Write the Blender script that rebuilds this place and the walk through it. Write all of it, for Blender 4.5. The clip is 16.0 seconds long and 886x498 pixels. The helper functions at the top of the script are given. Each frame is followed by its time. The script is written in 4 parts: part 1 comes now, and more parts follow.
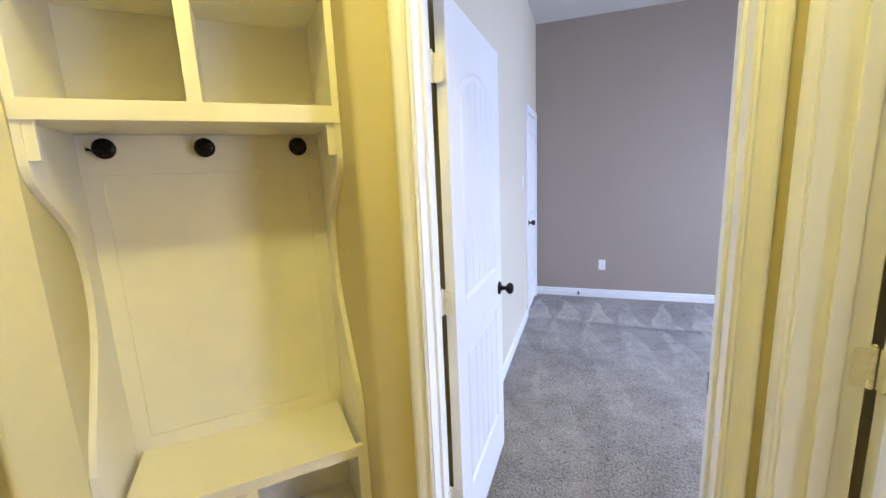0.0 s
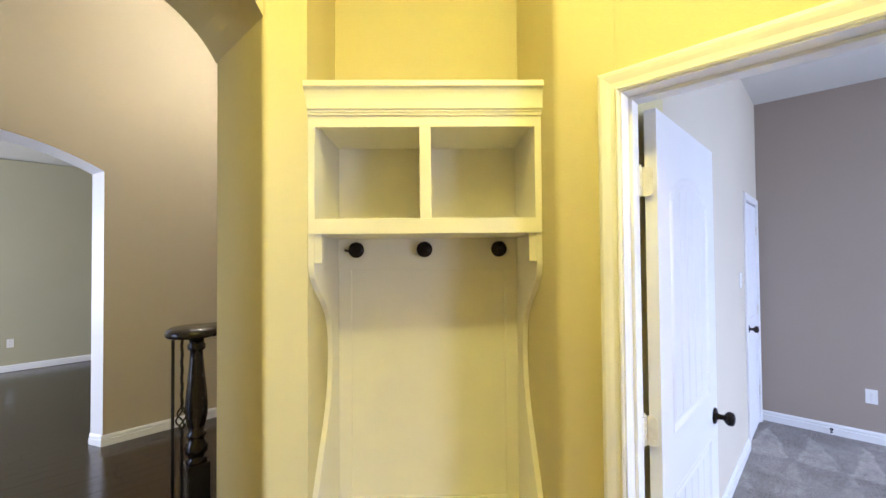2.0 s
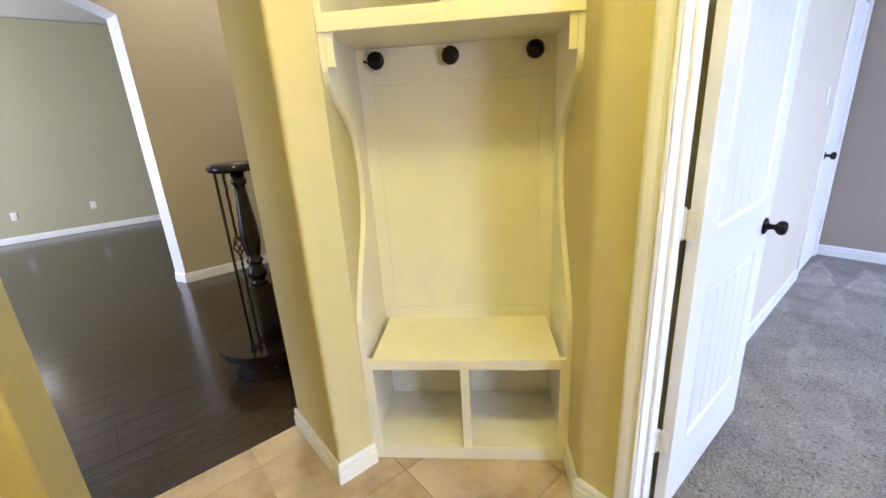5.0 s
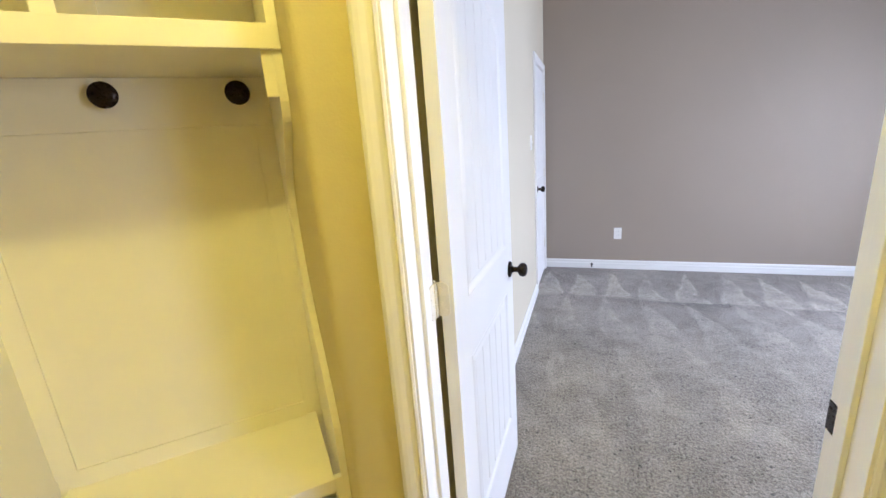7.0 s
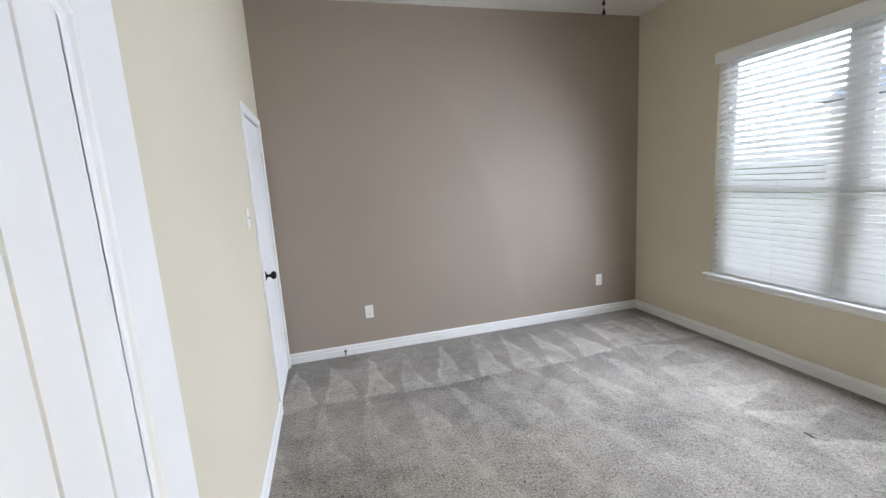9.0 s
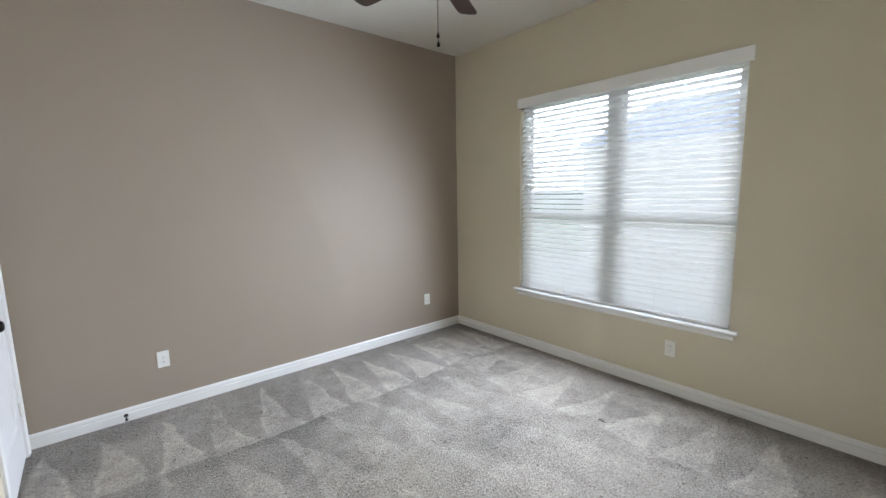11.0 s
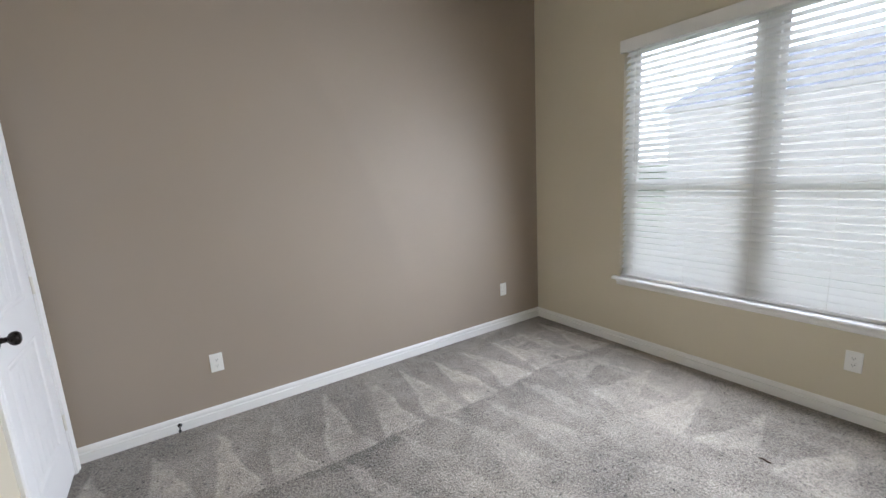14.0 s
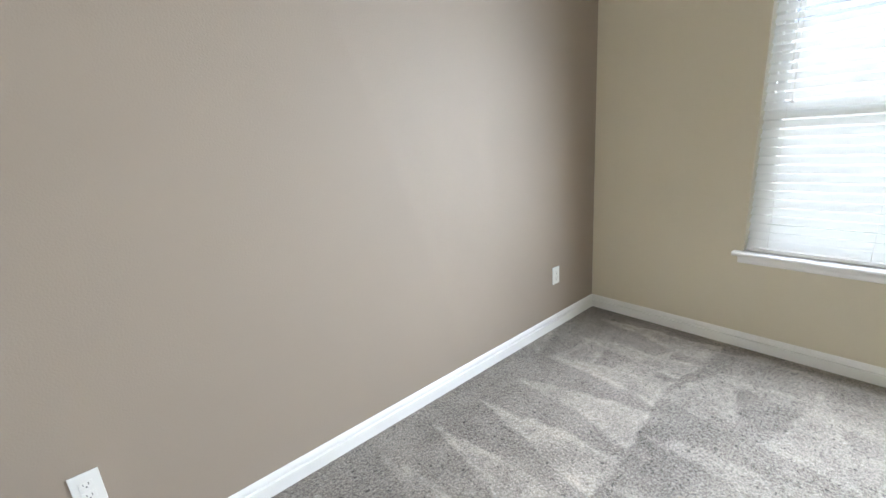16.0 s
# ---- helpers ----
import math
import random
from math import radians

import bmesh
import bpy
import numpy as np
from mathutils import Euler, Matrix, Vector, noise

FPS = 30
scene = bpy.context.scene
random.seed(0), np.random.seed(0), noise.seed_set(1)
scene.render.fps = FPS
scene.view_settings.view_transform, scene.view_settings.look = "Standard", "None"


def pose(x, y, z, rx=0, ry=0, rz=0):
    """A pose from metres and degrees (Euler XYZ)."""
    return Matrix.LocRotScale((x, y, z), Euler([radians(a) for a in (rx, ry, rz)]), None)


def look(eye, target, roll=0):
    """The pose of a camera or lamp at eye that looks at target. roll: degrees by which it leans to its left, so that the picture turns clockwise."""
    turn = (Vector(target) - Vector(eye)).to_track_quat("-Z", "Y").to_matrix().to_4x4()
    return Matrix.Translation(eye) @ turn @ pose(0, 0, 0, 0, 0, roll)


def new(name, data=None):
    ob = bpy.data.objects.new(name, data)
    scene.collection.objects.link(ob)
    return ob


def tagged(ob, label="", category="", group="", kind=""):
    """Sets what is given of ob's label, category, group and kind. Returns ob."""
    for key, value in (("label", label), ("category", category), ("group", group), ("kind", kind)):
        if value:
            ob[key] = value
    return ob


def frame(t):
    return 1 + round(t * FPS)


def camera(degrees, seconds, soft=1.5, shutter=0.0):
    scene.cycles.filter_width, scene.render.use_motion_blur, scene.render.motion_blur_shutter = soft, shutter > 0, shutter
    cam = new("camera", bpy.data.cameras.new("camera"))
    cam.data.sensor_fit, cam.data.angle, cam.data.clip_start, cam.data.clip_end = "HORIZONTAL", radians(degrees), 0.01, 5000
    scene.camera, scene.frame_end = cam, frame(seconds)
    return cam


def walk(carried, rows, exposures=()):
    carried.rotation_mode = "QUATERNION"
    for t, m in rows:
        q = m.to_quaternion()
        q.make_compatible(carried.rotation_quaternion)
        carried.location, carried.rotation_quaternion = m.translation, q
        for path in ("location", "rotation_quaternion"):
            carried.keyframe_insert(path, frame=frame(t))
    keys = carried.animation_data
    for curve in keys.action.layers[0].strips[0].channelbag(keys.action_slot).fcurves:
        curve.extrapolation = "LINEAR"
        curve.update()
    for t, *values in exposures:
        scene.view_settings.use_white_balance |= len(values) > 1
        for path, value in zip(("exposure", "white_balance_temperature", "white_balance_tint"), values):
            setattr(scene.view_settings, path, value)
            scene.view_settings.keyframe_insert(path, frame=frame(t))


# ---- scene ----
cam = camera(94.5, 16.0)
PATH = [
    (0, (0.119, 0.074, 1.495), (-0.555, 1.922, 1.132), -2.5),
    (0.5, (0.108, 0.037, 1.539), (-0.824, 1.787, 1.279), -2.4),
    (1, (0.09, 0.007, 1.564), (-1.044, 1.65, 1.434), -1.9),
    (1.5, (0.082, -0.007, 1.596), (-1.201, 1.527, 1.582), -1.1),
    (2, (0.083, 0.01, 1.59), (-1.307, 1.448, 1.629), -0.5),
    (2.5, (0.056, 0.042, 1.527), (-1.423, 1.387, 1.525), -0.4),
    (3, (0.027, 0.046, 1.457), (-1.523, 1.301, 1.307), -1.0),
    (3.5, (0.014, 0.063, 1.391), (-1.571, 1.233, 1.051), -1.9),
    (3.7, (0.011, 0.067, 1.373), (-1.579, 1.205, 0.955), -2.3),
    (5.8, (0.124, 0.102, 1.417), (-1.186, 1.461, 0.755), -3.8),
    (6, (0.124, 0.139, 1.422), (-1.11, 1.577, 0.784), -3.9),
    (6.5, (0.081, 0.269, 1.426), (-0.906, 1.913, 0.859), -4.2),
    (7, (0.016, 0.444, 1.438), (-0.672, 2.254, 0.937), -4.3),
    (7.5, (0.014, 0.697, 1.444), (-0.365, 2.611, 1.006), -4.1),
    (8, (0.048, 0.931, 1.475), (-0.038, 2.89, 1.084), -4.2),
    (8.5, (0.022, 1.112, 1.497), (0.231, 3.07, 1.145), -4.1),
    (9, (-0.005, 1.273, 1.53), (0.509, 3.179, 1.206), -3.6),
    (9.5, (0.017, 1.321, 1.553), (0.785, 3.142, 1.246), -2.9),
    (10, (0.015, 1.367, 1.542), (1.007, 3.079, 1.25), -2.1),
    (10.2, (0.006, 1.409, 1.536), (1.071, 3.077, 1.249), -1.7),
    (12.3, (-0.066, 1.518, 1.59), (1.356, 2.9, 1.328), -1.4),
    (12.5, (-0.049, 1.544, 1.566), (1.361, 2.939, 1.303), -1.7),
    (13, (0.058, 1.672, 1.542), (1.398, 3.129, 1.256), -2.2),
    (13.5, (0.147, 1.806, 1.516), (1.364, 3.362, 1.202), -2.7),
    (14, (0.151, 2.087, 1.495), (1.227, 3.736, 1.143), -3.1),
    (14.5, (0.192, 2.406, 1.451), (1.159, 4.116, 1.076), -3.5),
    (15, (0.319, 2.776, 1.419), (1.234, 4.506, 1.011), -3.9),
    (15.5, (0.416, 3.12, 1.384), (1.401, 4.801, 0.93), -4.4),
    (16, (0.473, 3.463, 1.349), (1.705, 4.946, 0.817), -4.5),
]
EXPOSURE = [(0.0, 0.95, 4880, 25), (3.5, 1.06, 4840, 26), (6.2, 1.18, 4940, 23), (7.0, 1.04, 5300, 21), (7.6, 1.0, 5450, 18), (8.2, 0.86, 5550, 16), (9.0, 0.86, 5720, 15), (12.5, 0.96, 5660, 12), (14.0, 0.76, 5850, 15), (14.6, 0.84, 5880, 15), (15.2, 1.14, 5880, 14), (16.0, 1.32, 5750, 11)]
walk(cam, [(t, look(eye, target, roll)) for t, eye, target, roll in PATH], EXPOSURE)

# ---------------- light ----------------
world = bpy.data.worlds.new("sky")
scene.world = world
world.use_nodes = True
wn = world.node_tree
sky = wn.nodes.new("ShaderNodeTexSky")
sky.sky_type, sky.sun_disc = "NISHITA", False
sky.sun_elevation, sky.sun_rotation = radians(46), radians(240)
wn.links.new(sky.outputs[0], wn.nodes["Background"].inputs[0])
wn.nodes["Background"].inputs[1].default_value = 0.15


def lamp(name, kind, energy, colour, m, size=None, size_y=None, angle=None, spread=180):
    data = bpy.data.lights.new(name, kind)
    data.energy, data.color = energy, colour
    if kind == "AREA":
        data.shape, data.size, data.size_y = "RECTANGLE", size, size_y or size
        data.spread = radians(spread)
    if kind == "POINT":
        data.shadow_soft_size = size
    if kind == "SUN":
        data.angle = radians(angle)
    ob = new(name, data)
    ob.matrix_world = m
    return ob


lamp("sun", "SUN", 3.0, (1.0, 0.95, 0.88), look((0, 0, 0), (0.60, 0.35, -0.72)), angle=0.6)
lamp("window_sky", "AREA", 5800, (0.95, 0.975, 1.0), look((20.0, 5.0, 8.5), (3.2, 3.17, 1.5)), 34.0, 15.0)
for k in range(5, 37, 2):  # added light strips in the blind's gaps, brightening the room in place of sky
    gap_z = 0.634 + (k + 0.5) * 0.0457
    lamp("window_gap_fill", "AREA", 2.9, (0.91, 0.96, 1.0), look((3.207, 3.17, gap_z), (0.0, 3.17, gap_z - 1.0)), 1.76, 0.004, spread=147)
lamp("hall_ceiling_lamp", "POINT", 39, (1.0, 0.785, 0.145), pose(-0.077, 0.25, 2.93), 0.10)
lamp("side_window_sky", "AREA", 12, (1.0, 0.93, 0.80), look((2.46, 0.45, 1.5), (0, 0.45, 1.5)), 0.62, 1.1)
lamp("foyer_lamp", "POINT", 62, (1.0, 0.83, 0.48), pose(-3.1, 1.3, 3.75), 0.15)
lamp("foyer_window_sky", "AREA", 16, (1.0, 0.96, 0.88), look((-3.09, -4.36, 1.45), (-3.09, 0, 1.45)), 1.45, 2.2)
lamp("dining_window_sky", "AREA", 130, (1.0, 0.95, 0.80), look((-6.6, -4.36, 1.5), (-6.6, 0, 1.5)), 1.9, 1.7)
lamp("sconce_bulb", "POINT", 3.5, (1.0, 0.82, 0.55), pose(-8.36, -1.29, 2.24), 0.03)

# ---------------- materials ----------------


def material(name, colour, rough=0.5, metal=0.0, var=0.06, scale=3.0, grain=0.0, grain_scale=250.0, bump=0.0, bump_scale=200.0, spec=0.5, coat=0.0):
    """Principled surface with large soft variation, fine grain and relief, in world metres."""
    m = bpy.data.materials.new(name)
    m.use_nodes = True
    t = m.node_tree
    b = t.nodes["Principled BSDF"]
    b.inputs["Roughness"].default_value, b.inputs["Metallic"].default_value = rough, metal
    b.inputs["Specular IOR Level"].default_value = spec
    b.inputs["Coat Weight"].default_value = coat
    pos = t.nodes.new("ShaderNodeNewGeometry").outputs["Position"]

    def tex(s, d=3.0):
        n = t.nodes.new("ShaderNodeTexNoise")
        n.inputs["Scale"].default_value, n.inputs["Detail"].default_value = s, d
        t.links.new(pos, n.inputs["Vector"])
        return n.outputs["Fac"]

    def mix(fac, amount, base):
        r = t.nodes.new("ShaderNodeMapRange")
        r.inputs["From Min"].default_value, r.inputs["From Max"].default_value = 0.3, 0.7
        r.inputs["To Min"].default_value, r.inputs["To Max"].default_value = 1 - amount, 1 + amount
        t.links.new(fac, r.inputs["Value"])
        x = t.nodes.new("ShaderNodeVectorMath")
        x.operation = "SCALE"
        t.links.new(r.outputs[0], x.inputs["Scale"])
        if isinstance(base, tuple):
            x.inputs[0].default_value = base
        else:
            t.links.new(base, x.inputs[0])
        return x.outputs[0]

    col = mix(tex(scale), var, tuple(colour))
    if grain:
        col = mix(tex(grain_scale, 2.0), grain, col)
    t.links.new(col, b.inputs["Base Color"])
    rr = t.nodes.new("ShaderNodeMapRange")
    rr.inputs["To Min"].default_value, rr.inputs["To Max"].default_value = max(0.02, rough - 0.07), min(1, rough + 0.07)
    t.links.new(tex(scale * 4), rr.inputs["Value"])
    t.links.new(rr.outputs[0], b.inputs["Roughness"])
    if bump:
        n = t.nodes.new("ShaderNodeBump")
        n.inputs["Strength"].default_value, n.inputs["Distance"].default_value = bump, 0.002
        t.links.new(tex(bump_scale, 2.0), n.inputs["Height"])
        t.links.new(n.outputs[0], b.inputs["Normal"])
    return m


PAINT = dict(rough=0.62, var=0.025, scale=1.2, bump=0.35, bump_scale=160, spec=0.35)
M_BEIGE = material("beige wall paint", (0.62, 0.56, 0.43), **PAINT)
M_HALL = material("warm beige hall paint", (0.60, 0.535, 0.262), **PAINT)
M_GREY = material("taupe grey wall paint", (0.335, 0.278, 0.222), **PAINT)
M_FOYER = material("foyer greige paint", (0.45, 0.385, 0.245), **PAINT)
M_DINING = material("grey green dining paint", (0.41, 0.385, 0.255), **PAINT)
M_CEIL = material("ceiling white paint", (0.66, 0.64, 0.58), rough=0.8, var=0.03, scale=1.5, bump=0.5, bump_scale=90, spec=0.2)
M_TRIM = material("white semi-gloss trim", (0.80, 0.79, 0.76), rough=0.38, var=0.02, scale=4, bump=0.08, bump_scale=60)
M_DOOR = material("white door paint", (0.80, 0.79, 0.77), rough=0.42, var=0.02, scale=4, bump=0.12, bump_scale=120)
M_BENCH = material("cream white bench paint", (0.82, 0.79, 0.67), rough=0.42, var=0.025, scale=4, bump=0.10, bump_scale=70)
M_HINGE = material("painted over hinge", (0.72, 0.69, 0.60), rough=0.40, var=0.06, scale=40, grain=0.05, bump=0.2, bump_scale=300)
M_BRONZE = material("oil rubbed bronze", (0.018, 0.013, 0.011), rough=0.28, metal=0.75, var=0.25, scale=30)
M_IRON = material("black wrought iron", (0.012, 0.011, 0.011), rough=0.42, metal=0.6, var=0.2, scale=60, bump=0.2)
M_ESPRESSO = material("espresso stained wood", (0.011, 0.0075, 0.006), rough=0.25, var=0.3, scale=12, coat=0.3)
M_BLADE = material("dark cherry fan blade", (0.034, 0.017, 0.012), rough=0.35, var=0.3, scale=14, grain=0.15, grain_scale=60)
M_PLATE = material("white plastic wall plate", (0.80, 0.79, 0.75), rough=0.30, var=0.01)
M_SLOT = material("dark outlet slot", (0.03, 0.03, 0.03), rough=0.6)
M_VINYL = material("white vinyl window frame", (0.86, 0.86, 0.84), rough=0.35, var=0.02)
M_CORD = material("off white cord", (0.70, 0.68, 0.62), rough=0.7)
M_RUBBER = material("black rubber", (0.02, 0.02, 0.02), rough=0.7)
M_BRASS = material("aged chain metal", (0.10, 0.085, 0.07), rough=0.35, metal=0.9)
M_STUCCO = material("neighbour brick wash", (0.55, 0.52, 0.47), rough=0.9, var=0.1, scale=2)
M_ROOF = material("neighbour asphalt shingle", (0.17, 0.18, 0.21), rough=0.9, var=0.2, scale=5)
M_GRASS = material("lawn", (0.08, 0.11, 0.04), rough=0.95, var=0.3, scale=2, grain=0.3, grain_scale=40)
M_BARK = material("bark", (0.12, 0.09, 0.07), rough=0.9, var=0.3, scale=9)
M_BLACK = material("black picture frame", (0.012, 0.012, 0.012), rough=0.3)
M_PICT = material("dark picture glass", (0.05, 0.05, 0.055), rough=0.08, var=0.1)


def glass_material():
    m = bpy.data.materials.new("window glass")
    m.use_nodes = True
    t = m.node_tree
    b = t.nodes["Principled BSDF"]
    b.inputs["Base Color"].default_value = (0.97, 0.99, 0.98, 1)
    b.inputs["Roughness"].default_value, b.inputs["IOR"].default_value = 0.0, 1.05
    b.inputs["Transmission Weight"].default_value = 1.0
    return m


def slat_material():
    m = bpy.data.materials.new("white faux wood blind slat")
    m.use_nodes = True
    t = m.node_tree
    b = t.nodes["Principled BSDF"]
    b.inputs["Base Color"].default_value = (0.90, 0.89, 0.87, 1)
    b.inputs["Roughness"].default_value = 0.45
    tr = t.nodes.new("ShaderNodeBsdfTranslucent")
    tr.inputs["Color"].default_value = (0.92, 0.92, 0.90, 1)
    mx = t.nodes.new("ShaderNodeMixShader")
    mx.inputs[0].default_value = 0.58
    t.links.new(b.outputs[0], mx.inputs[1])
    t.links.new(tr.outputs[0], mx.inputs[2])
    t.links.new(mx.outputs[0], t.nodes["Material Output"].inputs["Surface"])
    return m


def glow_material(name, colour, strength):
    m = bpy.data.materials.new(name)
    m.use_nodes = True
    b = m.node_tree.nodes["Principled BSDF"]
    b.inputs["Base Color"].default_value = (0.9, 0.85, 0.7, 1)
    b.inputs["Emission Color"].default_value = (*colour, 1)
    b.inputs["Emission Strength"].default_value = strength
    return m


class Nodes:
    """Short-hand for arithmetic in a node tree."""

    def __init__(self, m):
        self.t = m.node_tree

    def math(self, op, a, b=None, c=None):
        n = self.t.nodes.new("ShaderNodeMath")
        n.operation = op
        for i, v in enumerate((a, b, c)):
            if v is None:
                continue
            if isinstance(v, (int, float)):
                n.inputs[i].default_value = v
            else:
                self.t.links.new(v, n.inputs[i])
        return n.outputs[0]

    def noise(self, vec, scale, detail=2.0, rough=0.5):
        n = self.t.nodes.new("ShaderNodeTexNoise")
        n.inputs["Scale"].default_value, n.inputs["Detail"].default_value, n.inputs["Roughness"].default_value = scale, detail, rough
        self.t.links.new(vec, n.inputs["Vector"])
        return n.outputs["Fac"]

    def ramp(self, v, lo, hi, a=0.0, b=1.0):
        n = self.t.nodes.new("ShaderNodeMapRange")
        n.interpolation_type = "SMOOTHSTEP"
        for k, x in zip(("From Min", "From Max", "To Min", "To Max"), (lo, hi, a, b)):
            n.inputs[k].default_value = x
        self.t.links.new(v, n.inputs["Value"])
        return n.outputs[0]


def carpet_material():
    """Cut pile carpet, taupe grey, with the light and dark strokes that a vacuum cleaner leaves."""
    m = bpy.data.materials.new("grey cut pile carpet")
    m.use_nodes = True
    t, N = m.node_tree, Nodes(m)
    b = t.nodes["Principled BSDF"]
    b.inputs["Roughness"].default_value = 1.0
    b.inputs["Specular IOR Level"].default_value = 0.05
    b.inputs["Sheen Weight"].default_value = 0.25
    pos = t.nodes.new("ShaderNodeNewGeometry").outputs["Position"]
    sep = t.nodes.new("ShaderNodeSeparateXYZ")
    t.links.new(pos, sep.inputs[0])
    warp = N.math("ADD", N.math("MULTIPLY", N.math("SUBTRACT", N.noise(pos, 1.3), 0.5), 0.26), N.math("MULTIPLY", N.math("SUBTRACT", N.noise(pos, 11.0), 0.5), 0.05))
    x = N.math("ADD", sep.outputs[0], warp)
    y = N.math("ADD", sep.outputs[1], warp)

    def wedges(along, out, pitch, start, length, shift, fade=0.03):
        """Light triangles whose points lie at start, widening over length."""
        tri = N.math("ABSOLUTE", N.math("SUBTRACT", N.math("FRACT", N.math("ADD", N.math("DIVIDE", along, pitch), shift)), 0.5))
        depth = N.math("DIVIDE", N.math("SUBTRACT", start, out), length)
        edge = N.math("SUBTRACT", N.math("MULTIPLY", depth, 0.42), tri)
        inside = N.math("MULTIPLY", N.ramp(edge, -0.05, 0.05), N.ramp(edge, 0.02, 0.16, 1.1, 0.7))
        ends = N.math("MULTIPLY", N.ramp(depth, 0.0, 0.05), N.ramp(depth, 1.01 - fade, 1.01, 1.0, 0.0))
        brushed.append(N.math("MULTIPLY", N.ramp(depth, 0.99, 1.01), N.ramp(depth, 1.02, 1.35, 1.0, 0.0)))
        return N.math("MULTIPLY", inside, ends)

    brushed = []

    rows = wedges(x, y, 0.312, 4.84, 0.72, 0.82)
    rows = N.math("MAXIMUM", rows, N.math("MULTIPLY", 0.6, wedges(N.math("ADD", x, N.math("MULTIPLY", y, 0.15)), y, 0.33, 4.16, 0.95, 0.35, 0.4)))
    rows = N.math("MAXIMUM", rows, N.math("MULTIPLY", 0.4, wedges(N.math("ADD", x, N.math("MULTIPLY", y, 0.25)), y, 0.43, 3.40, 1.5, 0.2, 0.5)))
    rows = N.math("MAXIMUM", rows, N.math("MULTIPLY", 0.8, wedges(y, x, 0.35, 2.97, 0.62, 0.13)))
    rows = N.math("MULTIPLY", N.math("MULTIPLY", rows, N.ramp(N.noise(pos, 3.1), 0.30, 0.55, 0.25, 1.0)), N.ramp(N.noise(pos, 24, 3.0, 0.7), 0.35, 0.60, 0.45, 1.15))
    patch = N.ramp(N.noise(pos, 1.7, 3.0), 0.32, 0.68, -0.14, 0.14)
    patch = N.math("ADD", patch, N.ramp(N.noise(pos, 7.5, 3.0, 0.6), 0.32, 0.68, -0.11, 0.11))
    tuft = N.noise(pos, 95, 4.0, 0.85)
    clump = N.noise(pos, 60, 3.0, 0.65)
    pits = N.ramp(N.noise(pos, 38, 3.0, 0.75), 0.34, 0.41, -0.68, 0.0)
    flecks = N.ramp(N.noise(pos, 47, 3.0, 0.7), 0.58, 0.66, 0.0, 0.26)
    speck = N.math("ADD", N.ramp(tuft, 0.33, 0.67, -0.42, 0.42), N.math("ADD", N.math("ADD", pits, flecks), N.ramp(clump, 0.3, 0.7, -0.12, 0.12)))
    shade = N.math("MULTIPLY", brushed[0], N.ramp(N.noise(pos, 2.3), 0.40, 0.62, -0.24, -0.02))
    v = N.math("ADD", N.math("ADD", N.math("MULTIPLY", rows, 0.57), N.math("ADD", patch, shade)), speck)
    v = N.math("MAXIMUM", N.math("ADD", v, 0.83), 0.09)
    sc = t.nodes.new("ShaderNodeVectorMath")
    sc.operation = "SCALE"
    sc.inputs[0].default_value = (0.290, 0.257, 0.218)
    t.links.new(v, sc.inputs["Scale"])
    t.links.new(sc.outputs[0], b.inputs["Base Color"])
    bp = t.nodes.new("ShaderNodeBump")
    bp.inputs["Strength"].default_value, bp.inputs["Distance"].default_value = 0.9, 0.012
    t.links.new(N.math("ADD", N.math("MULTIPLY", tuft, 0.6), clump), bp.inputs["Height"])
    t.links.new(bp.outputs[0], b.inputs["Normal"])
    return m


def plank_material():
    m = bpy.data.materials.new("dark hand scraped hardwood")
    m.use_nodes = True
    t, N = m.node_tree, Nodes(m)
    b = t.nodes["Principled BSDF"]
    pos = t.nodes.new("ShaderNodeNewGeometry").outputs["Position"]
    info = t.nodes.new("ShaderNodeNewGeometry").outputs["Random Per Island"]
    stretch = t.nodes.new("ShaderNodeVectorMath")
    stretch.operation = "MULTIPLY"
    stretch.inputs[1].default_value = (14.0, 1.2, 1.0)
    t.links.new(pos, stretch.inputs[0])
    g = N.noise(stretch.outputs[0], 3.0, 5.0, 0.6)
    v = N.math("ADD", N.math("MULTIPLY", info, 0.5), N.ramp(g, 0.3, 0.7, 0.65, 0.95))
    sc = t.nodes.new("ShaderNodeVectorMath")
    sc.operation = "SCALE"
    sc.inputs[0].default_value = (0.034, 0.023, 0.015)
    t.links.new(v, sc.inputs["Scale"])
    t.links.new(sc.outputs[0], b.inputs["Base Color"])
    t.links.new(N.ramp(g, 0.2, 0.8, 0.14, 0.22), b.inputs["Roughness"])
    bp = t.nodes.new("ShaderNodeBump")
    bp.inputs["Strength"].default_value, bp.inputs["Distance"].default_value = 0.10, 0.004
    t.links.new(N.noise(stretch.outputs[0], 1.2, 3.0), bp.inputs["Height"])
    t.links.new(bp.outputs[0], b.inputs["Normal"])
    return m


